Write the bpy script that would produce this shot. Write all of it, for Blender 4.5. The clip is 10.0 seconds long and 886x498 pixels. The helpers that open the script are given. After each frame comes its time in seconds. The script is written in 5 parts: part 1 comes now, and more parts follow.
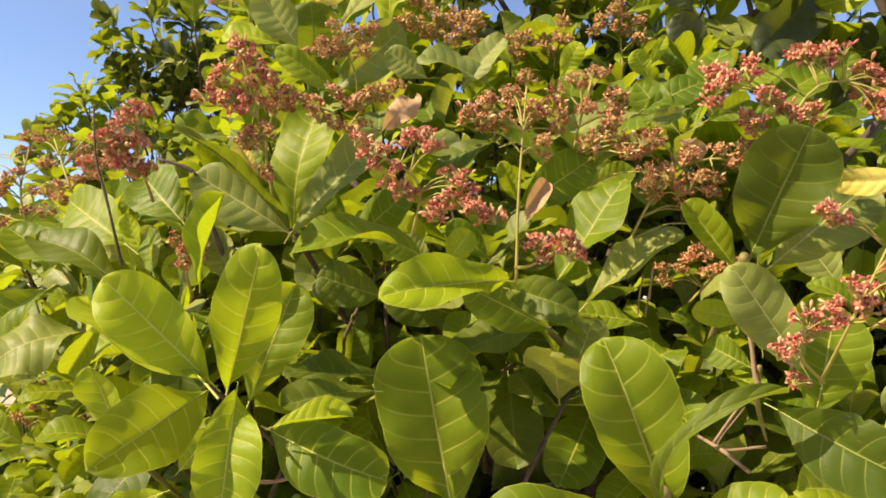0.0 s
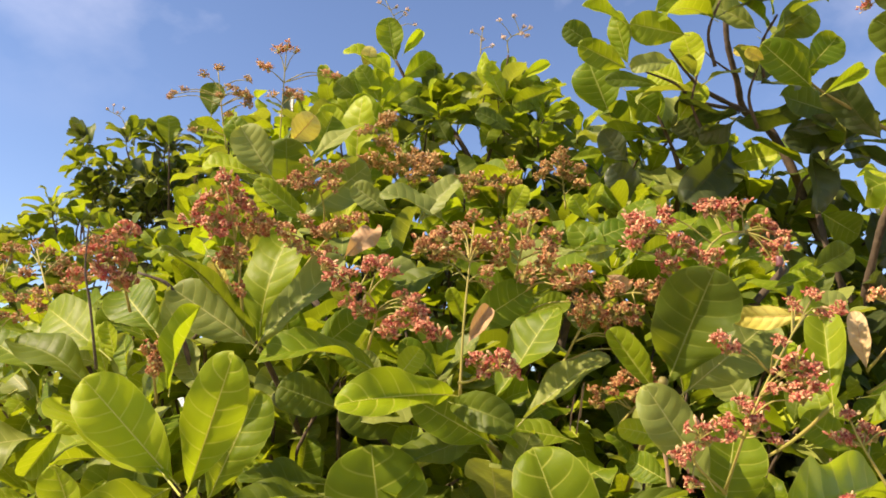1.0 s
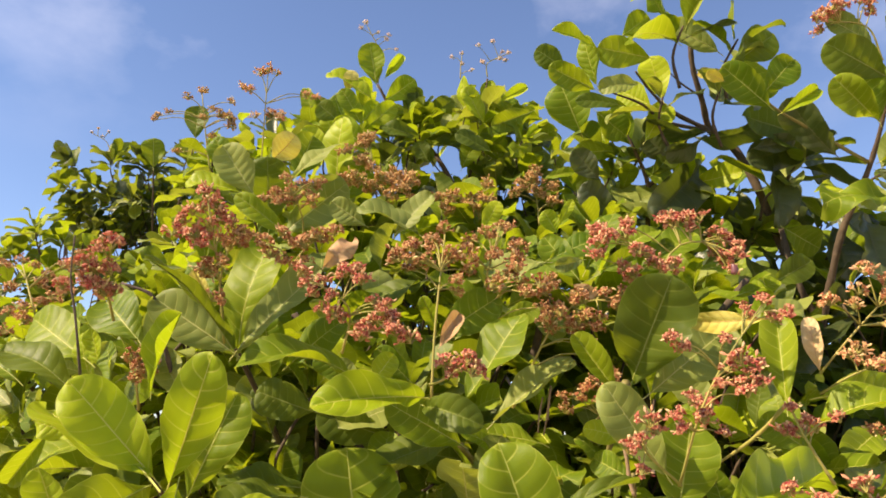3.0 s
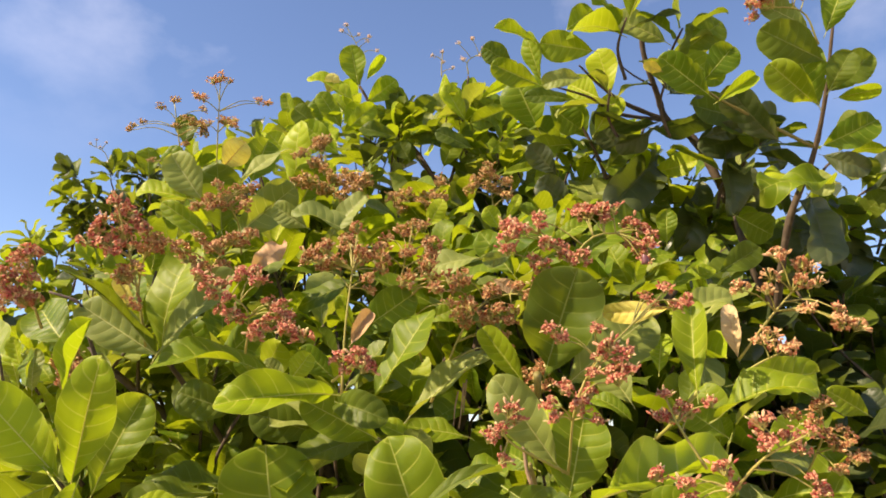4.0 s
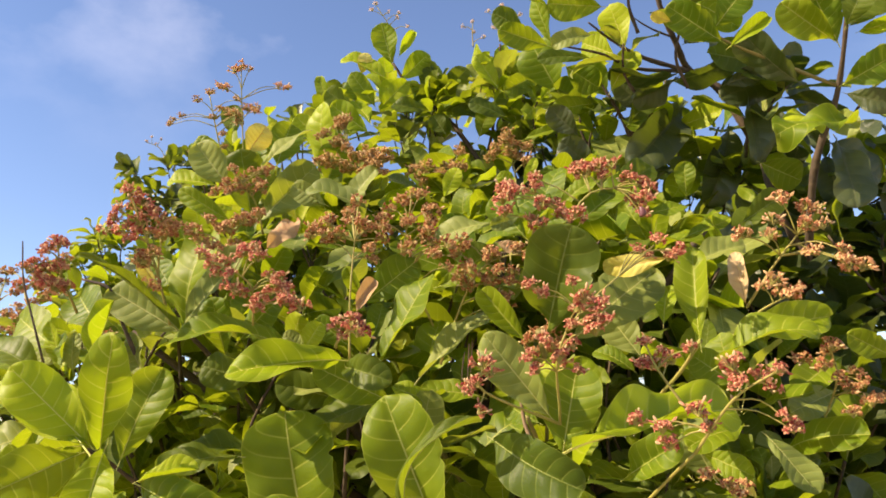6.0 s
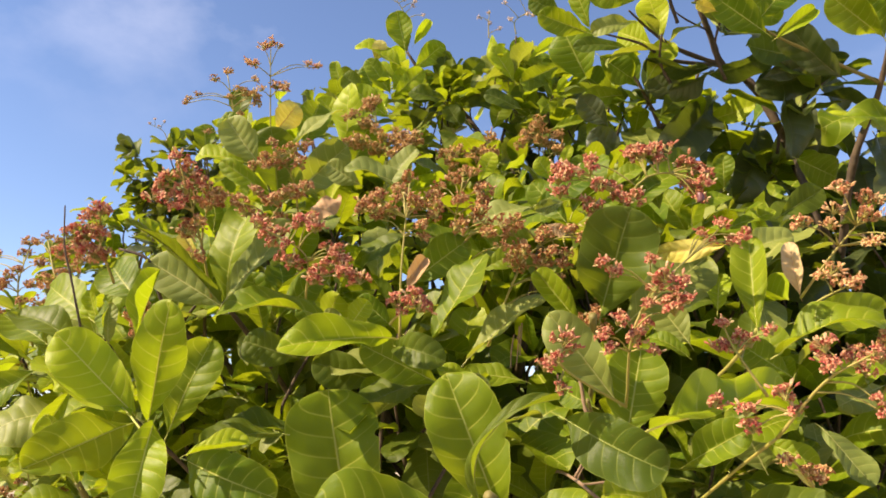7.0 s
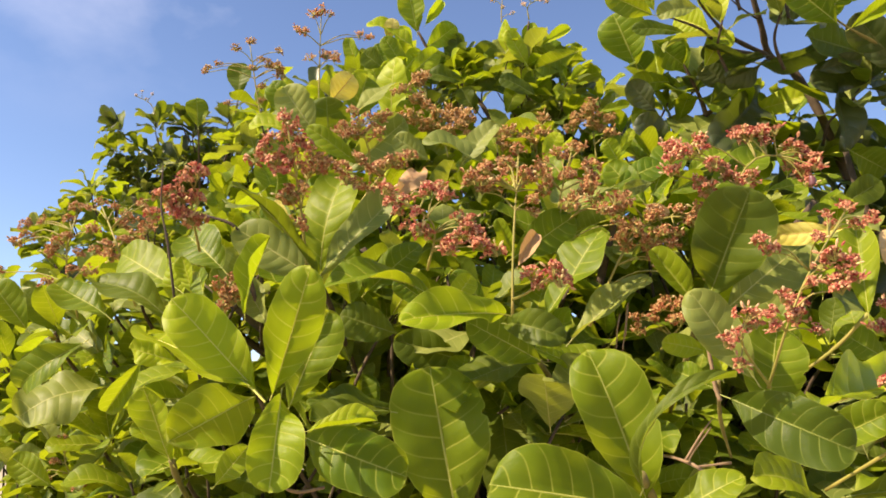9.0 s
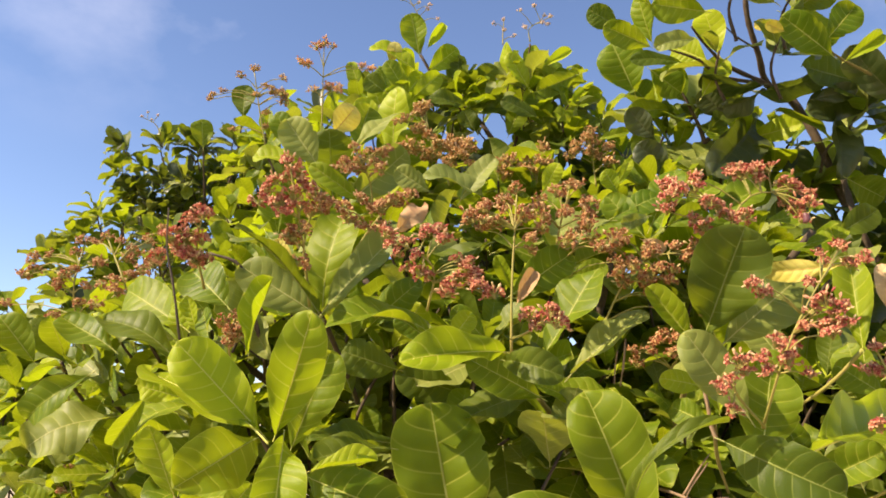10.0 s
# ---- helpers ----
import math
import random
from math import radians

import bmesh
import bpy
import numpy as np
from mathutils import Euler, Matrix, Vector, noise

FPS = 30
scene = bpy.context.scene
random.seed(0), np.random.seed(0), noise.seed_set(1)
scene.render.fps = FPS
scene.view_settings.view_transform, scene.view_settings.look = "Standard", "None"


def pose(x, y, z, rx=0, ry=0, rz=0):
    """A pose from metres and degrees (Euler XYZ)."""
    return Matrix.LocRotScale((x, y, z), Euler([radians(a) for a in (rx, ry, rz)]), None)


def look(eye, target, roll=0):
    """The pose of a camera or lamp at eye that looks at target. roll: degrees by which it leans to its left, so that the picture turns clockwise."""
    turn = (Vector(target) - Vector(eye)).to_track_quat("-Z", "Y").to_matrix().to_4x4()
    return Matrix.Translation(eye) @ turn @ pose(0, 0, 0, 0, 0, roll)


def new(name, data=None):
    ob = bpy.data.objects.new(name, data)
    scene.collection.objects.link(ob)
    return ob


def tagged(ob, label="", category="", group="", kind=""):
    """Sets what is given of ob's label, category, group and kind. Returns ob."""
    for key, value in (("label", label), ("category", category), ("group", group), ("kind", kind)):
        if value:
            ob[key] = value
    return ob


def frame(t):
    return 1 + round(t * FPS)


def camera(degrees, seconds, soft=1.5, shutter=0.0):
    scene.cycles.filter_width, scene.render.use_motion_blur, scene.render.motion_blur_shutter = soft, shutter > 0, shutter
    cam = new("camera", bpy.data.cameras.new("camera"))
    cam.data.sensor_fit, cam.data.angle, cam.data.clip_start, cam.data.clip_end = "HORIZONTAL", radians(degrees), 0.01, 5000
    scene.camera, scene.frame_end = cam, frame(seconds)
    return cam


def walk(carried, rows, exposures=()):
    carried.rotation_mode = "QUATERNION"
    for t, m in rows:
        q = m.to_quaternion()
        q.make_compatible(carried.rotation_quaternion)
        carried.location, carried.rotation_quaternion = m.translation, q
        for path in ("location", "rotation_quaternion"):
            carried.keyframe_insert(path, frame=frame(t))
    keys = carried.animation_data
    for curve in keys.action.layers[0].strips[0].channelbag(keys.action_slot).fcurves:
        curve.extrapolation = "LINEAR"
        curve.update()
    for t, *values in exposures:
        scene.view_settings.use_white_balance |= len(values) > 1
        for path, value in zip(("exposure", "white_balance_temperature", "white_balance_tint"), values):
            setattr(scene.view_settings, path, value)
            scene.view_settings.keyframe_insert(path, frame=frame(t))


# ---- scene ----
cam = camera(63.1, 10.0, 1.75)
PATH = [
    (0, (0.018, 0.046, 1.502), (-0.019, 2.04, 1.642), 0.6),
    (0.5, (0.035, -0.037, 1.502), (0.075, 1.925, 1.891), 1.7),
    (1, (0.024, -0.063, 1.481), (0.096, 1.876, 1.965), 2.3),
    (1.5, (0.025, -0.067, 1.443), (0.117, 1.864, 1.956), 2.5),
    (2, (0.03, -0.085, 1.437), (0.139, 1.839, 1.972), 2.5),
    (2.2, (0.024, -0.088, 1.434), (0.138, 1.833, 1.979), 2.5),
    (3.3, (0.075, -0.117, 1.455), (0.174, 1.803, 2.007), 1.4),
    (3.5, (0.111, -0.123, 1.457), (0.201, 1.797, 2.011), 1.2),
    (4, (0.216, -0.139, 1.447), (0.256, 1.786, 1.988), 0.4),
    (4.5, (0.277, -0.163, 1.436), (0.252, 1.768, 1.956), -0.5),
    (5, (0.309, -0.169, 1.433), (0.226, 1.766, 1.93), -1.4),
    (5.5, (0.321, -0.174, 1.428), (0.195, 1.763, 1.909), -2.0),
    (5.7, (0.327, -0.172, 1.426), (0.187, 1.765, 1.902), -2.1),
    (6.8, (0.253, -0.132, 1.418), (0.127, 1.808, 1.89), -0.8),
    (7, (0.217, -0.138, 1.403), (0.109, 1.803, 1.872), -0.3),
    (7.5, (0.12, -0.107, 1.354), (0.077, 1.84, 1.809), 0.9),
    (8, (0.058, -0.1, 1.365), (0.077, 1.849, 1.812), 1.3),
    (8.5, (0.002, -0.108, 1.366), (0.036, 1.842, 1.806), 1.0),
    (9, (-0.02, -0.103, 1.388), (0.0, 1.847, 1.83), 0.5),
    (9.5, (-0.03, -0.119, 1.41), (-0.019, 1.829, 1.866), 0.4),
    (10, (-0.014, -0.131, 1.422), (-0.006, 1.812, 1.896), 0.4),
]
walk(cam, [(t, look(eye, target, roll)) for t, eye, target, roll in PATH], [(0.0, 0.94, 6850, 22), (10.0, 0.94, 6850, 22)])

# ---- light ----
SUN_TO = Vector((-0.70, -0.26, 0.66)).normalized()
world = bpy.data.worlds.new("sky")
scene.world = world
world.use_nodes = True
wn, wl = world.node_tree.nodes, world.node_tree.links
wn.clear()
sky = wn.new("ShaderNodeTexSky")
sky.sky_type, sky.sun_disc = "NISHITA", False
sky.sun_elevation = math.asin(SUN_TO.z)
sky.sun_rotation = math.atan2(SUN_TO.x, SUN_TO.y)
sky.air_density, sky.dust_density, sky.ozone_density = 1.0, 0.05, 4.0
# thin high cloud, thickest to the west
geo = wn.new("ShaderNodeTexCoord")
stretch = wn.new("ShaderNodeMapping")
stretch.inputs["Scale"].default_value = (2.2, 2.2, 3.4)
stretch.inputs["Location"].default_value = (0.70, 0.1, 0.03)
clouds = wn.new("ShaderNodeTexNoise")
clouds.inputs["Scale"].default_value, clouds.inputs["Detail"].default_value = 1.7, 7.0
clouds.inputs["Roughness"].default_value = 0.52
thick = wn.new("ShaderNodeMapRange")
thick.inputs["From Min"].default_value, thick.inputs["From Max"].default_value = 0.54, 0.80
thick.inputs["To Max"].default_value = 0.46
veil = wn.new("ShaderNodeMixRGB")
veil.inputs["Color2"].default_value = (6.2, 6.6, 7.4, 1)
backg = wn.new("ShaderNodeBackground")
backg.inputs["Strength"].default_value = 0.105
wout = wn.new("ShaderNodeOutputWorld")
wl.new(geo.outputs["Generated"], stretch.inputs["Vector"])
wl.new(stretch.outputs["Vector"], clouds.inputs["Vector"])
wl.new(clouds.outputs["Fac"], thick.inputs["Value"])
# the veil thins out towards the horizon
height = wn.new("ShaderNodeSeparateXYZ")
wl.new(geo.outputs["Generated"], height.inputs[0])
fade = wn.new("ShaderNodeMapRange")
fade.interpolation_type = "SMOOTHSTEP"
fade.inputs["From Min"].default_value, fade.inputs["From Max"].default_value = 0.30, 0.56
both = wn.new("ShaderNodeMath")
both.operation = "MULTIPLY"
wl.new(height.outputs["Z"], fade.inputs["Value"])
wl.new(fade.outputs["Result"], both.inputs[0])
wl.new(thick.outputs["Result"], both.inputs[1])
wl.new(both.outputs[0], veil.inputs["Fac"])
wl.new(sky.outputs["Color"], veil.inputs["Color1"])
wl.new(veil.outputs["Color"], backg.inputs["Color"])
wl.new(backg.outputs["Background"], wout.inputs["Surface"])

sun = new("sun", bpy.data.lights.new("sun", "SUN"))
sun.data.energy, sun.data.angle, sun.data.color = 5.7, radians(0.55), (1.0, 0.87, 0.62)
sun.matrix_world = look(SUN_TO * 30, (0, 0, 0))


# ---- materials ----
def node(tree, kind, **values):
    n = tree.nodes.new(kind)
    for key, value in values.items():
        n.inputs[key.replace("_", " ")].default_value = value
    return n


def maths(tree, op, a, b=None, c=None):
    n = tree.nodes.new("ShaderNodeMath")
    n.operation = op
    for i, v in enumerate((a, b, c)):
        if v is None:
            continue
        if isinstance(v, (int, float)):
            n.inputs[i].default_value = v
        else:
            tree.links.new(v, n.inputs[i])
    return n.outputs[0]


def mixed(tree, fac, a, b):
    n = tree.nodes.new("ShaderNodeMixRGB")
    for i, v in enumerate((fac, a, b)):
        if isinstance(v, (int, float, tuple)):
            n.inputs[i].default_value = v if not isinstance(v, tuple) else (*v, 1)
        else:
            tree.links.new(v, n.inputs[i])
    return n.outputs[0]


def material(name):
    m = bpy.data.materials.new(name)
    m.use_nodes = True
    t = m.node_tree
    t.nodes.clear()
    return m, t, t.nodes.new("ShaderNodeOutputMaterial")


def leaf_material(name, low, high, vein, through_colour, passing=0.36, rough=0.42, sheen=0.25):
    """A leathery blade: low and high are the two ends of its colour from leaf to leaf."""
    m, t, out = material(name)
    uv = t.nodes.new("ShaderNodeTexCoord").outputs["UV"]
    cut = t.nodes.new("ShaderNodeSeparateXYZ")
    t.links.new(uv, cut.inputs[0])
    u, v = cut.outputs[0], cut.outputs[1]
    info = maths(t, "FRACT", maths(t, "ADD", t.nodes.new("ShaderNodeObjectInfo").outputs["Random"], t.nodes.new("ShaderNodeNewGeometry").outputs["Random Per Island"]))
    side = maths(t, "MULTIPLY", maths(t, "ABSOLUTE", maths(t, "SUBTRACT", v, 0.5)), 2.0)
    sgn = maths(t, "MULTIPLY", maths(t, "GREATER_THAN", v, 0.5), 0.43)
    # straight side veins that turn up near the margin
    rise = maths(t, "MULTIPLY_ADD", side, 0.62, maths(t, "MULTIPLY", maths(t, "POWER", side, 4.0), 0.45))
    along = maths(t, "SUBTRACT", maths(t, "MULTIPLY_ADD", u, 7.5, sgn), rise)
    wave = maths(t, "ABSOLUTE", maths(t, "SUBTRACT", maths(t, "FRACT", along), 0.5))
    thin = t.nodes.new("ShaderNodeMapRange")
    thin.inputs["From Min"].default_value, thin.inputs["From Max"].default_value = 0.062, 0.010
    t.links.new(wave, thin.inputs["Value"])
    lateral = maths(t, "MULTIPLY", thin.outputs[0], maths(t, "SUBTRACT", 1.0, maths(t, "MULTIPLY", side, 0.72)))
    mid = t.nodes.new("ShaderNodeMapRange")
    mid.inputs["From Min"].default_value, mid.inputs["From Max"].default_value = 0.055, 0.022
    t.links.new(maths(t, "MULTIPLY_ADD", u, 0.03, side), mid.inputs["Value"])
    edge = t.nodes.new("ShaderNodeMapRange")
    edge.inputs["From Min"].default_value, edge.inputs["From Max"].default_value = 0.965, 0.99
    edge.inputs["To Max"].default_value = 0.42
    t.links.new(maths(t, "MAXIMUM", side, maths(t, "SUBTRACT", u, 0.004)), edge.inputs["Value"])
    veins = maths(t, "MAXIMUM", maths(t, "MULTIPLY", lateral, 0.72), maths(t, "MAXIMUM", mid.outputs[0], edge.outputs[0]))
    shift = t.nodes.new("ShaderNodeCombineXYZ")
    t.links.new(maths(t, "MULTIPLY", info, 37.0), shift.inputs[0])
    t.links.new(maths(t, "MULTIPLY", info, 11.0), shift.inputs[2])
    place = t.nodes.new("ShaderNodeVectorMath")
    t.links.new(uv, place.inputs[0])
    t.links.new(shift.outputs[0], place.inputs[1])
    blot = node(t, "ShaderNodeTexNoise", Scale=2.6, Detail=4.0, Roughness=0.6)
    t.links.new(place.outputs[0], blot.inputs["Vector"])
    fine = node(t, "ShaderNodeTexVoronoi", Scale=42.0)
    fine.feature = "DISTANCE_TO_EDGE"
    t.links.new(place.outputs[0], fine.inputs["Vector"])
    speck = node(t, "ShaderNodeTexNoise", Scale=16.0, Detail=3.0)
    t.links.new(place.outputs[0], speck.inputs["Vector"])
    spread = maths(t, "MULTIPLY_ADD", blot.outputs["Fac"], 0.9, maths(t, "MULTIPLY_ADD", info, 0.8, -0.42))
    clampn = t.nodes.new("ShaderNodeClamp")
    t.links.new(spread, clampn.inputs[0])
    base = mixed(t, clampn.outputs[0], low, high)
    worn = t.nodes.new("ShaderNodeMapRange")
    worn.inputs["From Min"].default_value, worn.inputs["From Max"].default_value = 0.66, 0.80
    worn.inputs["To Max"].default_value = 0.45
    t.links.new(speck.outputs["Fac"], worn.inputs["Value"])
    base = mixed(t, worn.outputs[0], base, (0.20, 0.16, 0.05))
    base = mixed(t, maths(t, "MULTIPLY", veins, 0.82), base, vein)
    skin = node(t, "ShaderNodeBsdfPrincipled", Roughness=rough)
    skin.inputs["Specular IOR Level"].default_value = sheen
    t.links.new(base, skin.inputs["Base Color"])
    t.links.new(maths(t, "MULTIPLY_ADD", blot.outputs["Fac"], 0.22, rough - 0.1), skin.inputs["Roughness"])
    height = maths(t, "ADD", maths(t, "MULTIPLY", maths(t, "SQRT", wave), 0.44), maths(t, "MULTIPLY", fine.outputs["Distance"], 0.10))
    height = maths(t, "MULTIPLY_ADD", blot.outputs["Fac"], 0.8, height)
    bump = node(t, "ShaderNodeBump", Strength=0.65, Distance=0.003)
    t.links.new(height, bump.inputs["Height"])
    t.links.new(bump.outputs[0], skin.inputs["Normal"])
    glow = node(t, "ShaderNodeBsdfTranslucent")
    t.links.new(mixed(t, maths(t, "MULTIPLY", veins, 0.5), mixed(t, clampn.outputs[0], through_colour, tuple(min(1, 1.15 * c) for c in through_colour)), vein), glow.inputs["Color"])
    blend = node(t, "ShaderNodeMixShader", Fac=passing)
    t.links.new(skin.outputs[0], blend.inputs[1])
    t.links.new(glow.outputs[0], blend.inputs[2])
    t.links.new(blend.outputs[0], out.inputs["Surface"])
    return m


def plain_material(name, a, b, scale, rough, bump_depth=0.002, islands=False, passing=0.0, detail=5.0):
    m, t, out = material(name)
    coord = t.nodes.new("ShaderNodeTexCoord").outputs["Object"]
    n = node(t, "ShaderNodeTexNoise", Scale=scale, Detail=detail, Roughness=0.62)
    t.links.new(coord, n.inputs["Vector"])
    fac = n.outputs["Fac"]
    if islands:
        rnd = t.nodes.new("ShaderNodeNewGeometry").outputs["Random Per Island"]
        fac = maths(t, "MULTIPLY_ADD", fac, 0.5, maths(t, "MULTIPLY_ADD", rnd, 1.0, -0.25))
    else:
        fac = maths(t, "MULTIPLY_ADD", fac, 1.6, -0.3)
    c = t.nodes.new("ShaderNodeClamp")
    t.links.new(fac, c.inputs[0])
    base = mixed(t, c.outputs[0], a, b)
    skin = node(t, "ShaderNodeBsdfPrincipled", Roughness=rough)
    skin.inputs["Specular IOR Level"].default_value = 0.35
    t.links.new(base, skin.inputs["Base Color"])
    bump = node(t, "ShaderNodeBump", Strength=0.6, Distance=bump_depth)
    t.links.new(n.outputs["Fac"], bump.inputs["Height"])
    t.links.new(bump.outputs[0], skin.inputs["Normal"])
    if passing:
        glow = node(t, "ShaderNodeBsdfTranslucent")
        t.links.new(base, glow.inputs["Color"])
        blend = node(t, "ShaderNodeMixShader", Fac=passing)
        t.links.new(skin.outputs[0], blend.inputs[1])
        t.links.new(glow.outputs[0], blend.inputs[2])
        t.links.new(blend.outputs[0], out.inputs["Surface"])
    else:
        t.links.new(skin.outputs[0], out.inputs["Surface"])
    return m


TONES = {
    "young": leaf_material("young_leaf", (0.195, 0.270, 0.007), (0.365, 0.422, 0.014), (0.62, 0.60, 0.11), (0.42, 0.53, 0.009), 0.37, 0.46, 0.2),
    "mid": leaf_material("grown_leaf", (0.058, 0.114, 0.004), (0.196, 0.254, 0.009), (0.52, 0.53, 0.08), (0.39, 0.46, 0.009), 0.38, 0.46, 0.2),
    # dark tone: mature leaves, and shade put into the colour of others
    "dark": leaf_material("old_and_shaded_leaf", (0.045, 0.076, 0.007), (0.102, 0.136, 0.013), (0.26, 0.30, 0.05), (0.29, 0.36, 0.010), 0.34, 0.46, 0.18),
    # very dark tone: the shade of the right-hand tree put into leaf colour
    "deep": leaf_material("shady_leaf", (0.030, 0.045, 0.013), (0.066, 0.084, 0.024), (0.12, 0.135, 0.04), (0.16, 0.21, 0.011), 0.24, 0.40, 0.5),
    # grey-green tone with the whitish sheen of the sky in its base colour
    "grey": leaf_material("sheen_grey_leaf", (0.130, 0.173, 0.034), (0.255, 0.290, 0.066), (0.47, 0.48, 0.13), (0.36, 0.40, 0.020), 0.34, 0.50, 0.28),
    "yellow": leaf_material("yellowing_leaf", (0.52, 0.44, 0.05), (0.74, 0.68, 0.22), (0.45, 0.18, 0.07), (0.62, 0.50, 0.04), 0.36, 0.5),
    "old": leaf_material("withered_leaf", (0.50, 0.30, 0.15), (0.66, 0.50, 0.26), (0.48, 0.20, 0.12), (0.55, 0.32, 0.08), 0.30, 0.6),
}
BARKS = {
    "bark": plain_material("branch_bark", (0.036, 0.025, 0.016), (0.115, 0.08, 0.048), 60.0, 0.85, 0.004),
    "stem": plain_material("green_stem", (0.12, 0.10, 0.03), (0.22, 0.19, 0.055), 50.0, 0.6, 0.001),
    "dry": plain_material("dry_twig", (0.045, 0.033, 0.026), (0.15, 0.11, 0.085), 80.0, 0.9, 0.002),
    "wood": plain_material("pale_wood", (0.15, 0.095, 0.055), (0.32, 0.22, 0.13), 60.0, 0.8, 0.002),
    "stalk": plain_material("flower_stalk", (0.23, 0.25, 0.040), (0.34, 0.25, 0.075), 22.0, 0.6, 0.001),
    "trunk": plain_material("trunk_bark", (0.07, 0.055, 0.042), (0.22, 0.18, 0.14), 14.0, 0.9, 0.02),
}
PETALS = {
    "pink": plain_material("pink_petal", (0.37, 0.042, 0.040), (0.74, 0.42, 0.22), 90.0, 0.65, 0.0005, True, 0.25),
    "rust": plain_material("rusty_petal", (0.30, 0.070, 0.030), (0.66, 0.43, 0.17), 90.0, 0.65, 0.0005, True, 0.2),
    "cream": plain_material("pale_petal", (0.48, 0.15, 0.075), (0.80, 0.58, 0.27), 90.0, 0.65, 0.0005, True, 0.25),
    "pale": plain_material("whitish_petal", (0.62, 0.42, 0.36), (0.86, 0.76, 0.64), 90.0, 0.65, 0.0005, True, 0.3),
    "brown": plain_material("faded_petal", (0.34, 0.14, 0.045), (0.66, 0.45, 0.17), 90.0, 0.75, 0.0005, True, 0.2),
}
BUDS = plain_material("flower_bud", (0.72, 0.60, 0.27), (0.62, 0.36, 0.20), 70.0, 0.6, 0.0005, True, 0.15)
THROAT = plain_material("flower_throat", (0.18, 0.014, 0.018), (0.38, 0.05, 0.05), 70.0, 0.7, 0.0003, True)


# ---- parts ----
def part(name, mesh, parent, label="", kind=""):
    """Links a mesh as one object under a thing or a part."""
    ob = new(name, mesh)
    ob.parent = parent
    if parent.type == "EMPTY":
        # parts of a tree are built in the world's own axes
        ob.matrix_parent_inverse = Matrix.Translation(-parent.location)
    return tagged(ob, label, kind=kind)


def mesh_of(name, verts, faces, mats, slots=None, uvs=None, smooth=True):
    me = bpy.data.meshes.new(name)
    me.from_pydata([tuple(v) for v in verts], [], faces)
    for m in mats:
        me.materials.append(m)
    if slots is not None:
        me.polygons.foreach_set("material_index", slots)
    if uvs is not None:
        layer = me.uv_layers.new(name="UVMap")
        flat = [c for f in faces for i in f for c in uvs[i]]
        layer.data.foreach_set("uv", flat)
    if smooth:
        me.polygons.foreach_set("use_smooth", [True] * len(faces))
    me.update()
    return me


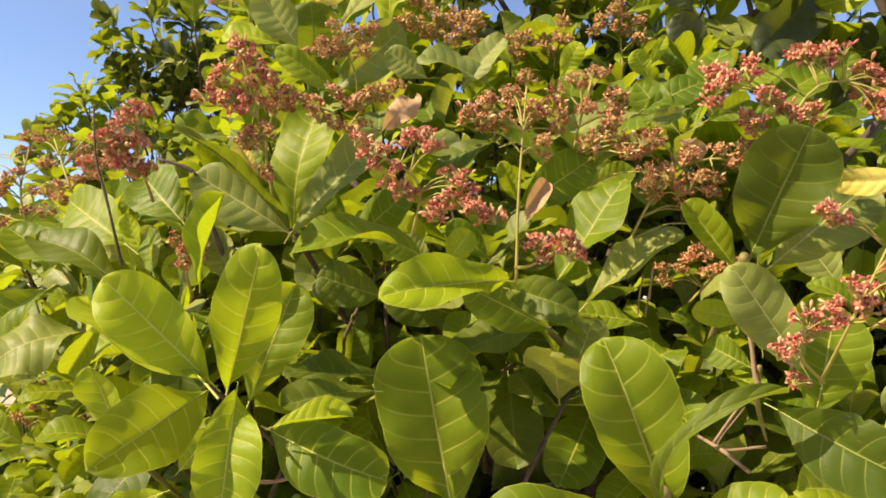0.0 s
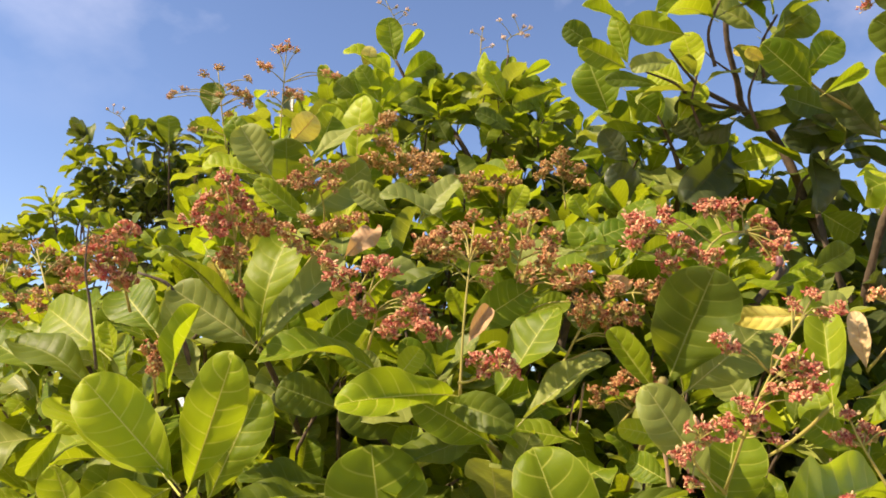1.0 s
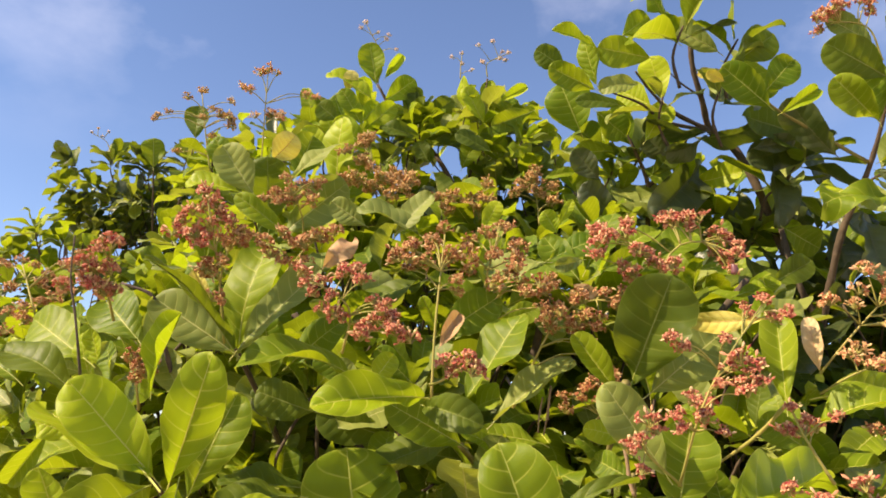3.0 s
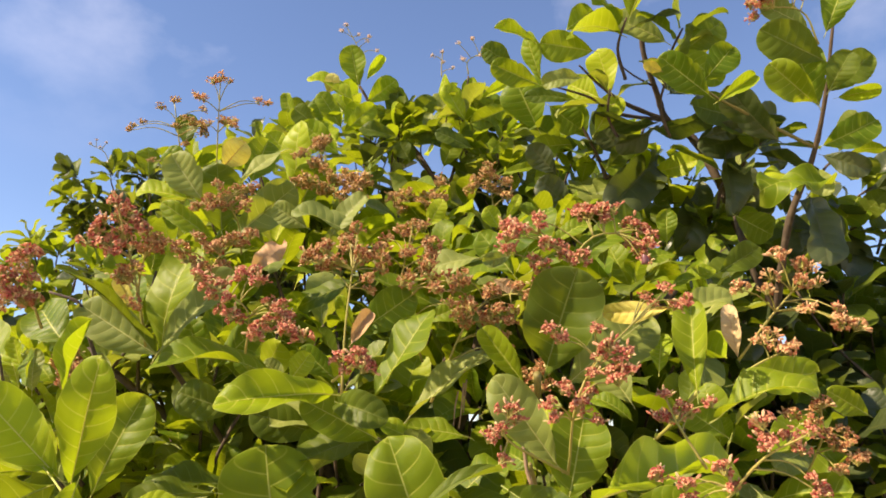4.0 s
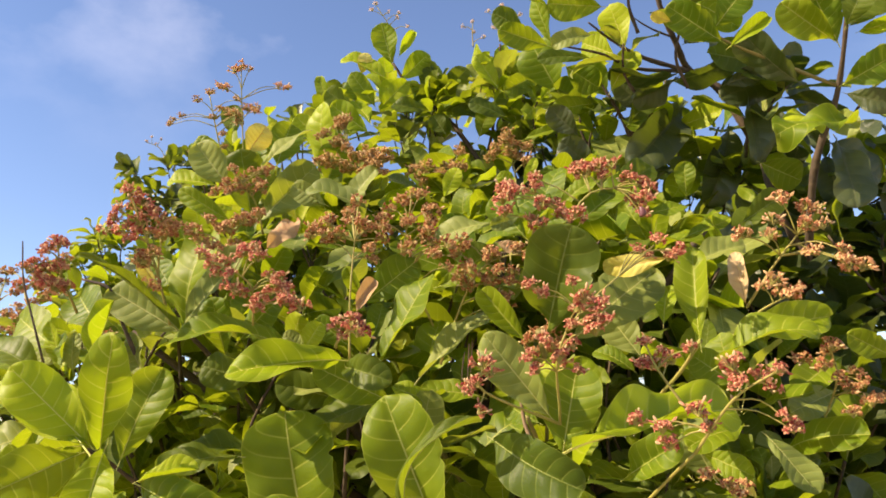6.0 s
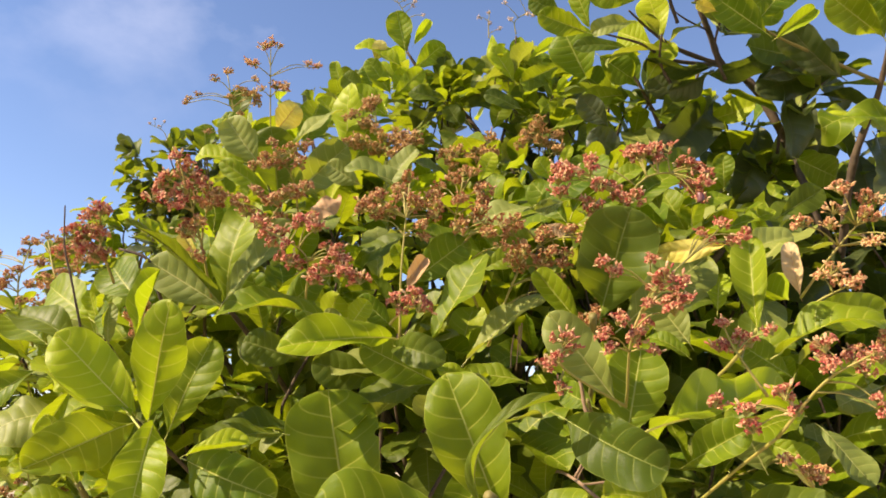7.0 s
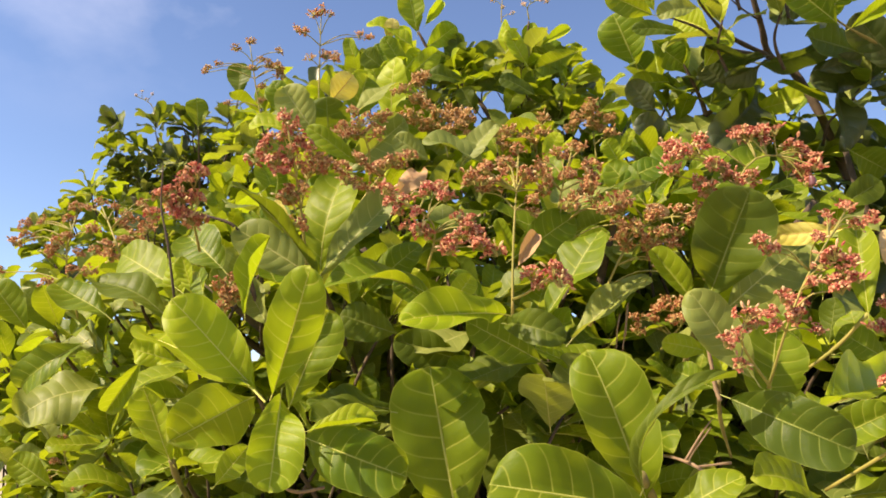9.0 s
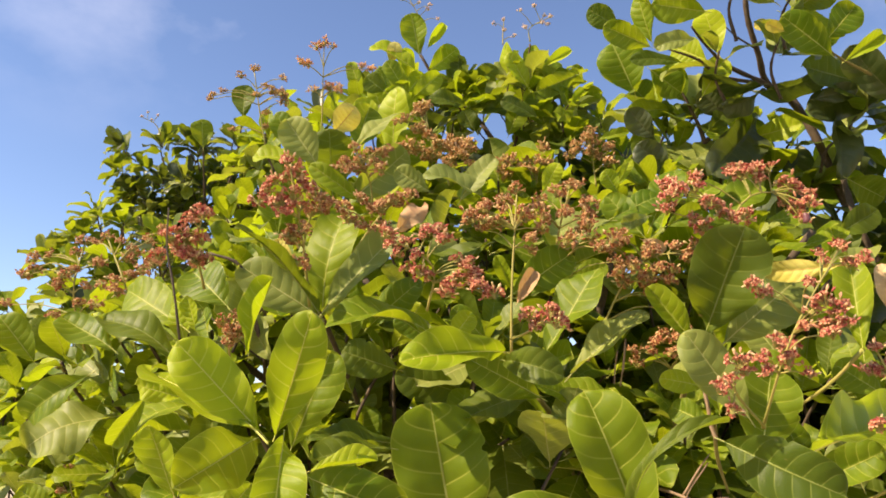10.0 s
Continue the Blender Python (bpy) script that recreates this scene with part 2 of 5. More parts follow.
def blade(rows, cols, curl, fold, ripple, lean, seed, point=0.0):
    """A leaf of length 1 along x and width 1 across y, its upper face towards z: (verts, faces, uvs, slots). The margin waves,
    the blade swells between its veins, and a raised rib with a stalk runs beneath it."""
    rng = random.Random(seed)
    verts, uvs, faces, slots = [], [], [], []
    ph = [rng.uniform(0, 6.28) for _ in range(6)]
    skew = rng.uniform(-0.06, 0.06)
    # small bites out of the margin, on either side
    bites = [(rng.uniform(0.25, 0.8), rng.uniform(0.012, 0.03), rng.uniform(0.04, 0.14), sign) for sign in (-1, 1) if rng.random() < 0.45] if rows > 20 else []

    def half(s):
        u = min(1.0, s) ** (1.55 - 0.25 * point)
        return 0.5 * max(0.0, 1 - abs(2 * u - 1) ** (2.35 - 0.3 * point)) ** (0.5 + 0.10 * point) * min(1.0, s / 0.45) ** 0.22 + 0.004

    def spine(s):
        a = curl * s
        x = math.sin(a) / curl if abs(curl) > 1e-3 else s
        z = (math.cos(a) - 1) / curl if abs(curl) > 1e-3 else 0.0
        return x, z, a

    x1, z1, _ = spine(1.0)
    size = math.hypot(x1, z1)
    turn = math.atan2(z1, x1)
    for i in range(rows + 1):
        s = i / rows
        s = 0.5 * s + 0.25 * (1 - math.cos(math.pi * s))
        x, z, a = spine(s)
        h = half(s) * (1 + 0.035 * math.sin(9 * s + ph[0]))
        for j in range(cols + 1):
            q = 2 * j / cols - 1
            y = h * q * (1 + skew * q)
            for where, wide, deep, sign in bites:
                if q * sign > 0.5:
                    y *= 1 - deep * math.exp(-((s - where) / wide) ** 2) * (abs(q) - 0.5) * 2
            if rows > 20:
                y += 0.006 * q ** 5 * math.sin(47 * s + ph[3]) * math.sin(19 * s + ph[4])
            up = fold * abs(y)
            up += ripple * 0.05 * (q * q) * math.sin(11 * s + ph[1] + (2.1 if q > 0 else 0)) + ripple * 0.03 * math.sin(5 * s + ph[2] + 2 * q)
            c = 7.5 * s - 0.62 * abs(q) - 0.45 * q ** 4 + (0.43 if q > 0 else 0)
            up += 0.009 * math.sqrt(abs(math.cos(math.pi * c))) * min(1, 3 * (1 - abs(q)) + 0.15) * min(1, 4 * abs(q)) * min(1, 2.2 * h / 0.5)
            y += lean * s * s * 0.10
            px, pz = x + math.sin(a) * up, z + math.cos(a) * up
            verts.append(((px * math.cos(turn) + pz * math.sin(turn)) / size, y, (-px * math.sin(turn) + pz * math.cos(turn)) / size))
            uvs.append((s, 0.5 + 0.5 * q))
    w = cols + 1
    for i in range(rows):
        for j in range(cols):
            faces.append((i * w + j, (i + 1) * w + j, (i + 1) * w + j + 1, i * w + j + 1))
            slots.append(0)
    # rib and stalk
    sides = 5 if rows > 20 else 3
    mids = [verts[i * w + cols // 2] for i in range(0, rows + 1, rows // (10 if rows > 20 else 5))]
    mids = [(-0.10, mids[0][1] + rng.uniform(-0.01, 0.01), mids[0][2] - 0.03)] + mids
    start = len(verts)
    for k, p in enumerate(mids):
        r = 0.0075 * (1 - 0.82 * k / (len(mids) - 1))
        for b in range(sides):
            an = 6.2832 * b / sides
            verts.append((p[0], p[1] + 1.7 * r * math.cos(an), p[2] + r * math.sin(an)))
            uvs.append((0.4, 0.5))
    for k in range(len(mids) - 1):
        for b in range(sides):
            n0, n1 = start + sides * k, start + sides * k + sides
            faces.append((n0 + b, n0 + (b + 1) % sides, n1 + (b + 1) % sides, n1 + b))
            slots.append(1)
    return verts, faces, uvs, slots


# (curl, fold, ripple, lean)
SHAPES = {"flat": (0.25, 0.10, 0.8, 0.3), "bow": (0.75, 0.14, 0.9, -0.5), "arch": (1.25, 0.22, 0.7, 0.5), "fold": (0.35, 0.55, 0.6, 0.2), "wavy": (0.5, 0.05, 2.2, -0.3), "slim": (0.5, 0.12, 0.6, 0.4), "hook": (1.5, 0.10, 0.4, 0.3), "thin": (0.3, 0.12, 0.6, 0.3)}
RIB = {k: plain_material(k + "_rib", a, b, 25.0, 0.5, 0.0005) for k, a, b in (
    ("young", (0.46, 0.46, 0.08), (0.60, 0.58, 0.16)), ("mid", (0.36, 0.38, 0.07), (0.46, 0.46, 0.12)), ("dark", (0.20, 0.23, 0.05), (0.30, 0.32, 0.08)), ("deep", (0.07, 0.08, 0.03), (0.13, 0.13, 0.04)),
    ("grey", (0.36, 0.36, 0.11), (0.46, 0.44, 0.16)), ("yellow", (0.42, 0.15, 0.06), (0.50, 0.26, 0.10)), ("old", (0.45, 0.25, 0.12), (0.52, 0.34, 0.16)))}
BLADES = {}


def blade_mesh(tone, shape, variant, fine):
    """The blade of a leaf; a fine one has its midrib as a second mesh."""
    key = (tone, shape, variant, fine)
    if key not in BLADES:
        curl, fold, ripple, lean = SHAPES[shape]
        rng = random.Random("%s %d" % (shape, variant))
        verts, faces, uvs, slots = blade(60 if fine else 10, 12 if fine else 4, curl * rng.uniform(0.7, 1.3), fold * rng.uniform(0.6, 1.4), ripple * rng.uniform(0.7, 1.3), lean * rng.uniform(-1, 1.5), rng.random(), rng.uniform(0, 0.5))
        if fine:
            n = slots.count(0)
            first = min(min(f) for f in faces[n:])
            BLADES[key] = mesh_of("leaf", verts[:first], faces[:n], [TONES[tone]], None, uvs[:first]), mesh_of("midrib", verts[first:], [tuple(i - first for i in f) for f in faces[n:]], [RIB[tone]])
        else:
            BLADES[key] = mesh_of("leaf", verts, faces, [TONES[tone], RIB[tone]], slots, uvs), None
    return BLADES[key]


def leaf_pose(base, tip, width, roll):
    base, tip = Vector(base), Vector(tip)
    ax = (tip - base)
    length = ax.length
    ax.normalize()
    ref = Vector((0, -0.7, 0.7))
    ref = (ref - ax * ref.dot(ax)).normalized()
    n = Matrix.Rotation(radians(roll), 3, ax) @ ref
    y = n.cross(ax)
    m = Matrix((ax, y, n)).transposed().to_4x4()
    m.translation = base
    return m @ Matrix.Diagonal((length, width, length, 1))


COUNT = [0]
WORDS = {"young": "bright yellow-green young leaf", "yellow": "yellowing leaf with reddish midrib", "old": "withered pinkish brown leaf", "grey": "pale grey-green leaf with painted sheen", "dark": "dark green mature leaf, some with painted shade", "deep": "drooping leathery leaf, very dark with painted shade", "mid": ""}


def leaf(tree, base, tip, width, roll, tone="mid", shape="flat", fine=True):
    COUNT[0] += 1
    face, rib = blade_mesh(tone, shape, COUNT[0] % (5 if fine else 3), fine)
    ob = part("leaf", face, tree, WORDS[tone])
    ob.matrix_basis = leaf_pose(base, tip, width, roll)
    if rib:
        part("midrib", rib, ob)
    return ob


def curve_points(pts, steps=5):
    """Points of a smooth line through pts."""
    pts = [Vector(p) for p in pts]
    if len(pts) < 3:
        return [pts[0].lerp(pts[-1], i / steps) for i in range(steps + 1)]
    ext = [2 * pts[0] - pts[1]] + pts + [2 * pts[-1] - pts[-2]]
    line = []
    for i in range(1, len(ext) - 2):
        a, b, c, d = ext[i - 1:i + 3]
        for k in range(steps):
            s = k / steps
            line.append(0.5 * (2 * b + (c - a) * s + (2 * a - 5 * b + 4 * c - d) * s * s + (3 * b - a - 3 * c + d) * s ** 3))
    return line + [pts[-1]]


def tube(pts, r0, r1, sides=7, rough=0.12, seed=0, verts=None, faces=None):
    """A tapered, slightly knotty tube along pts: (verts, faces)."""
    rng = random.Random(seed)
    verts, faces = ([], []) if verts is None else (verts, faces)
    start = len(verts)
    for i, p in enumerate(pts):
        d = (pts[min(i + 1, len(pts) - 1)] - pts[max(i - 1, 0)]).normalized()
        x = d.cross(Vector((0.31, 0.87, 0.38))).normalized()
        y = d.cross(x)
        r = (r0 + (r1 - r0) * i / (len(pts) - 1)) * (1 + rough * rng.uniform(-1, 1.4))
        for k in range(sides):
            a = 6.28318 * k / sides
            verts.append(p + (x * math.cos(a) + y * math.sin(a)) * r)
    for i in range(len(pts) - 1):
        for k in range(sides):
            a, b = start + i * sides, start + (i + 1) * sides
            faces.append((a + k, a + (k + 1) % sides, b + (k + 1) % sides, b + k))
    faces.append(tuple(start + k for k in range(sides))[::-1])
    faces.append(tuple(start + (len(pts) - 1) * sides + k for k in range(sides)))
    return verts, faces


def branch(tree, pts, r0, r1, bark="bark", name="branch"):
    verts, faces = tube(curve_points(pts), r0, r1, 8, 0.12, len(pts) + r0)
    return part(name, mesh_of(name, verts, faces, [BARKS[bark]]), tree)


def flower_mesh(kind, seed):
    """A tight head of small flowers with five bent narrow petals each, and buds, on short stalks; about 2 across."""
    rng = random.Random(seed)
    verts, faces, slots = [], [], []

    def petal(o, d, side, size):
        # two quads, bent back at the tip
        a = o + side * size * 0.14
        m = o + d * size * 0.36 + side * size * 0.36
        e = o + d * size * 0.26 + side * size * 0.62
        w = d.cross(side).normalized() * size * 0.20
        i = len(verts)
        verts.extend((a - w * 0.7, a + w * 0.7, m - w, m + w, e - w * 0.4, e + w * 0.4))
        faces.extend(((i, i + 1, i + 3, i + 2), (i + 2, i + 3, i + 5, i + 4)))
        slots.extend((0, 0))

    def bud(o, d, size, slot):
        x = d.cross(Vector((0.3, 0.5, 0.8))).normalized()
        y = d.cross(x)
        i = len(verts)
        verts.append(o)
        for f, r in ((0.3, 0.15), (0.68, 0.19)):
            for k in range(5):
                a = 1.25664 * k
                verts.append(o + d * size * f + (x * math.cos(a) + y * math.sin(a)) * size * r)
        verts.append(o + d * size)
        for k in range(5):
            n = (k + 1) % 5
            faces.extend(((i, i + 1 + k, i + 1 + n), (i + 1 + k, i + 6 + k, i + 6 + n, i + 1 + n), (i + 6 + k, i + 11, i + 6 + n)))
            slots.extend((slot,) * 3)

    for f in range(rng.randint(19, 25)):
        z = rng.uniform(-0.2, 1)
        a = rng.uniform(0, 6.283)
        r = math.sqrt(max(0, 1 - z * z))
        d = Vector((r * math.cos(a), r * math.sin(a), 0.8 * z + 0.25)).normalized()
        o = d * rng.uniform(0.35, 0.95)
        x = d.cross(Vector((0.2, 0.9, 0.4))).normalized()
        y = d.cross(x)
        k0 = len(faces)
        tube([Vector((0, 0, -0.35)), o * 0.5 + Vector((0, 0, -0.12)), o], 0.035, 0.026, 3, 0, 0, verts, faces)
        slots.extend((2,) * (len(faces) - k0))
        size = rng.uniform(0.40, 0.68)
        if rng.random() < 0.62:
            # an open flower: a tube, five petals bent back and a dark throat
            bud(o - d * size * 0.35, d, size * 0.8, 0)
            for k in range(5):
                an = 1.25664 * k + a
                petal(o, d, x * math.cos(an) + y * math.sin(an), size)
            bud(o + d * size * 0.12, d, size * 0.36, 3)
        else:
            bud(o, d, size * 1.05, 0 if rng.random() < 0.5 else 1)
    return mesh_of("flower_head", verts, faces, [PETALS[kind], BUDS, BARKS["stalk"], THROAT], slots, None, False)


HEADS = {kind: [flower_mesh(kind, "%s%d" % (kind, i)) for i in range(6)] for kind in PETALS}
FLOWERS = {"pink": "pink and dark red flower panicle on a green stalk", "rust": "rusty red flower panicle, partly faded", "cream": "pale pink and cream flower panicle", "pale": "small whitish pink flower panicle", "brown": "faded brown flower panicle on thin stalks"}


def panicle(tree, kind, base, bend, *heads, full=0):
    """A branched flower stalk from base through bend, with a cluster of flowers at each of the heads."""
    rng = random.Random(str(base))
    base, bend = Vector(base), Vector(bend)
    heads = [Vector(h) for h in heads]
    spread = 0.026 if base.y < 2.0 else 0.04
    heads += [h + Vector([rng.uniform(-1, 1) * spread for _ in range(3)]) for h in heads if rng.random() < (0.1 if base.y < 0.85 else 0.5 if kind == "brown" else 0.12 if kind == "cream" else 0.25)]
    heads += [h + Vector([rng.uniform(-1, 1) * spread * 0.85 for _ in range(3)]) for h in heads for _ in range(full)]
    far = max(heads, key=lambda h: (h - base).length)
    near_camera = base.y < 2.0
    main = curve_points([base, bend, far - (far - bend) * 0.05])
    thick = 0.0018 if base.y < 0.85 else 0.0022 if near_camera else 0.003
    verts, faces = tube(main, thick, thick * 0.55, 6, 0.1)
    for h in heads:
        if h is far:
            continue
        along = main[2:-2] if len(main) > 6 else main
        root = min(along, key=lambda p: (p - h).length + 0.55 * max(0, p.z - h.z + 0.02))
        mid = root.lerp(h, 0.5) + Vector((0, 0, 0.12 * (h - root).length)) + Vector([rng.uniform(-1, 1) for _ in range(3)]) * 0.05 * (h - root).length
        tube(curve_points([root, mid, h], 3), thick * 0.62, thick * 0.4, 5, 0.1, 0, verts, faces)
    stalk = part("flower_panicle", mesh_of("flower_panicle", verts, faces, [BARKS["stalk"]]), tree, FLOWERS[kind])
    for i, h in enumerate(heads):
        ob = part("flower_head", HEADS[kind][rng.randrange(6)], stalk)
        size = rng.uniform(0.0105, 0.0165) * (0.95 if base.y < 0.85 else 1.35 if kind == "brown" else 1.2 if near_camera and kind == "pink" else 1.08 if near_camera else 0.95 if kind == "pale" else 1.4)
        ob.matrix_basis = Matrix.Translation(h) @ Euler((rng.uniform(-0.6, 0.6), rng.uniform(-0.6, 0.6), rng.uniform(0, 6.3))).to_matrix().to_4x4() @ Matrix.Scale(size, 4)
    return stalk


def pick(rng, shares):
    r = rng.random() * sum(s for _, s in shares)
    for name, s in shares:
        r -= s
        if r <= 0:
            return name
    return shares[-1][0]


LOOSE, TWIGS = {}, {}
GREENS = (("young", 1.0), ("mid", 6), ("dark", 2.4), ("grey", 2.2))
# fewer dark leaves: shadows inside the bush lifted by colour
INNER = (("young", 0.8), ("mid", 6), ("grey", 1.8), ("dark", 1.6))
DEEP = (("young", 1), ("mid", 4), ("dark", 4), ("deep", 1.5), ("grey", 1))
# darker mix: deep shade on the right, painted through leaf tones
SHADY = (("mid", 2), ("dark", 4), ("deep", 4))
# large grey share paints the sky-lit sheen of the crown, likewise in MIXED
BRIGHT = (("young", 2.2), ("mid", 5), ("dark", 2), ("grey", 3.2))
# haze and the far tree's shaded side, put into dark and grey tones
HAZY = (("dark", 4), ("grey", 1.5), ("deep", 4.5))
MIXED = (("young", 1.2), ("mid", 4.5), ("dark", 3.5), ("grey", 3), ("deep", 1))
dice = random.Random(5)


def shoot(tree, at, way, rng, count, length, shares, as_parts=True, twig=0.10, bark="bark", broad=(0.5, 0.64)):
    """A leafy twig's end: leaves all round it, the lower ones spreading, the upper ones rising."""
    at, way = Vector(at), Vector(way).normalized()
    x = way.cross(Vector((0.4, 0.3, 0.86))).normalized()
    y = way.cross(x)
    turn = rng.uniform(0, 6.28)
    for i in range(count):
        s = i / max(1, count - 1)
        turn += 2.4 + rng.uniform(-0.4, 0.4)
        out = x * math.cos(turn) + y * math.sin(turn)
        d = (out * (1.0 - 0.55 * s) + way * (0.15 + 0.75 * s) + Vector((0, 0, -0.15))).normalized()
        L = length * rng.uniform(0.75, 1.15) * (1 - 0.25 * s)
        base = at - way * (1 - s) * 0.28 * length + out * 0.012
        tip = base + d * L
        wide = L * rng.uniform(*broad)
        ref = Vector((0, -0.7, 0.7))
        ref = (ref - d * ref.dot(d)).normalized()
        want = way * 0.8 + Vector((0, 0, 0.7)) + Vector([rng.uniform(-0.5, 0.5) for _ in range(3)])
        want = (want - d * want.dot(d)).normalized()
        roll = math.degrees(math.atan2(ref.cross(want).dot(d), ref.dot(want)))
        tone, shape = pick(rng, shares), pick(rng, (("flat", 4), ("bow", 4), ("arch", 1.5), ("fold", 1.5), ("wavy", 1)))
        if as_parts:
            leaf(tree, base, tip, wide, roll, tone, shape, False)
        else:
            LOOSE.setdefault((tree.name, tone), []).append((leaf_pose(base, tip, wide, roll), shape, rng.randrange(3)))
    hub = at - way * twig + Vector((0, 0, -twig * 0.5))
    line = [hub, at.lerp(hub, 0.5) + x * 0.02, at]
    if as_parts:
        branch(tree, line, 0.0042, 0.0024, bark, "twig")
    else:
        verts, faces = TWIGS.setdefault(tree.name, ([], []))
        tube(curve_points(line, 3), 0.0045, 0.0025, 5, 0.1, 0, verts, faces)


def join_loose(tree):
    """Leaves too many to count become one piece of foliage for each tone."""
    if tree.name in TWIGS:
        part("brushwood", mesh_of("brushwood", *TWIGS[tree.name], [BARKS["bark"]]), tree, "tangle of thin brown twigs", "stuff")
    for (owner, tone), items in LOOSE.items():
        if owner != tree.name:
            continue
        verts, faces, uvs, slots = [], [], [], []
        for m, shape, variant in items:
            me = blade_mesh(tone, shape, variant, False)[0]
            start = len(verts)
            verts.extend(m @ v.co for v in me.vertices)
            flat = {}
            for p in me.polygons:
                faces.append(tuple(start + i for i in p.vertices))
                slots.append(p.material_index)
                for li in p.loop_indices:
                    flat[me.loops[li].vertex_index] = tuple(me.uv_layers[0].data[li].uv)
            uvs.extend(flat.get(i, (0.5, 0.5)) for i in range(len(me.vertices)))
        part("foliage", mesh_of("foliage", verts, faces, [TONES[tone], RIB[tone]], slots, uvs), tree, "dense mass of " + ("sunlit" if tone == "young" else "green") + " oval leaves", "stuff")


def trunk_of(tree, pts, r0, r1):
    verts, faces = tube(curve_points(pts, 6), r0, r1, 14, 0.06, 3)
    part("trunk", mesh_of("trunk", verts, faces, [BARKS["trunk"]]), tree)


def between(x, pairs):
    return float(np.interp(x, [p[0] for p in pairs], [p[1] for p in pairs]))


# ---- ground ----
def ground_sheet():
    bm = bmesh.new()
    xs = [s * v for v in (0, 1, 2, 3, 4.5, 6.5, 9, 13, 20, 40, 100, 400, 1500) for s in (-1, 1)]
    xs = sorted(set(xs))
    grid = [[bm.verts.new((x, y + 2, 0.05 * noise.noise(Vector((x, y, 0))) if abs(x) < 15 and abs(y) < 15 else 0)) for y in xs] for x in xs]
    for i in range(len(xs) - 1):
        for j in range(len(xs) - 1):
            bm.faces.new((grid[i][j], grid[i + 1][j], grid[i + 1][j + 1], grid[i][j + 1]))
    me = bpy.data.meshes.new("ground")
    bm.to_mesh(me)
    bm.free()
    # soil colour made paler so its bounced light lifts the foliage's shadows
    me.materials.append(plain_material("soil_and_litter", (0.30, 0.25, 0.15), (0.50, 0.42, 0.29), 3.0, 0.95, 0.03, detail=9.0))
    tagged(new("ground", me), "dry sandy soil with leaf litter and thin grass", "ground", kind="structure")


ground_sheet()


def tree_at(x, y, label):
    t = new("cashew_tree")
    t.location = (x, y, 0)
    return tagged(t, label, "tree", "cashew trees")


bush = tree_at(0.22, 1.75, "low flowering tree with broad oval leaves and pink panicles")
back_tree = tree_at(0.5, 3.5, "taller tree behind, sunlit leaves and thin pale panicles")
side_tree = tree_at(1.5, 2.3, "open dark-branched tree with drooping mature leaves")
far_tree = tree_at(-1.9, 4.8, "distant tree with small dark rounded leaf whorls")
low_tree = tree_at(-1.4, 3.3, "low leafy tree beside the flowering one, green whorls")


def young_nut(tree, at):
    """A small kidney-shaped nut that hangs under a flower stalk."""
    at = Vector(at)
    pts = [at + Vector((0.004 * math.cos(a) - 0.004, 0, 0.009 * math.sin(a))) for a in np.linspace(-1.3, 1.3, 9)]
    verts, faces = [], []
    for i, p in enumerate(pts):
        r = 0.0056 * math.sqrt(max(0.02, 1 - (i / 4 - 1) ** 2)) * (1.1 - 0.25 * i / 8)
        for k in range(10):
            a = 0.62832 * k
            verts.append(p + Vector((r * math.cos(a), r * math.sin(a), 0)))
    for i in range(8):
        for k in range(10):
            faces.append((10 * i + k, 10 * i + (k + 1) % 10, 10 * i + 10 + (k + 1) % 10, 10 * i + 10 + k))
    faces += [tuple(range(10))[::-1], tuple(range(80, 90))]
    part("young_nut", mesh_of("young_nut", verts, faces, [plain_material("nut_skin", (0.10, 0.035, 0.045), (0.20, 0.08, 0.07), 120.0, 0.35, 0.0003)]), tree, "small purple-brown kidney-shaped nut")


# ---- large leaves, branches and flowers ----
leaf(bush, (-0.241, 0.813, 1.413), (-0.345, 0.780, 1.520), 0.072, -16, "young", "flat")
leaf(bush, (-0.241, 0.797, 1.410), (-0.421, 0.903, 1.493), 0.108, 28, "young", "flat")
leaf(bush, (-0.215, 0.791, 1.410), (-0.162, 0.715, 1.550), 0.064, 52, "young", "flat")
leaf(bush, (-0.201, 0.821, 1.392), (-0.161, 0.843, 1.518), 0.065, 25, "mid", "flat")
leaf(bush, (-0.241, 0.810, 1.404), (-0.289, 0.652, 1.358), 0.072, -35, "mid", "flat")
leaf(bush, (-0.205, 0.786, 1.405), (-0.203, 0.738, 1.300), 0.062, -17, "young", "bow")
leaf(bush, (-0.186, 0.851, 1.356), (-0.053, 0.820, 1.309), 0.076, 38, "mid", "bow")
leaf(bush, (-0.177, 0.827, 1.363), (-0.090, 0.823, 1.377), 0.029, -9, "young", "fold")
leaf(bush, (-0.082, 0.943, 1.389), (-0.187, 0.896, 1.376), 0.055, 0, "dark", "flat")
leaf(bush, (-0.383, 0.942, 1.320), (-0.415, 0.899, 1.419), 0.054, -46, "young", "flat")
leaf(bush, (-0.690, 1.430, 1.442), (-0.838, 1.364, 1.376), 0.125, -8, "grey", "wavy")
leaf(bush, (-0.705, 1.311, 1.513), (-0.824, 1.331, 1.430), 0.071, -37, "mid", "bow")
leaf(bush, (-0.508, 1.115, 1.467), (-0.565, 1.134, 1.384), 0.037, -56, "mid", "fold")
leaf(bush, (-0.278, 0.876, 1.517), (-0.246, 0.851, 1.620), 0.037, -15, "young", "fold")
leaf(bush, (-0.414, 1.013, 1.461), (-0.483, 1.009, 1.478), 0.040, -43, "young", "wavy")
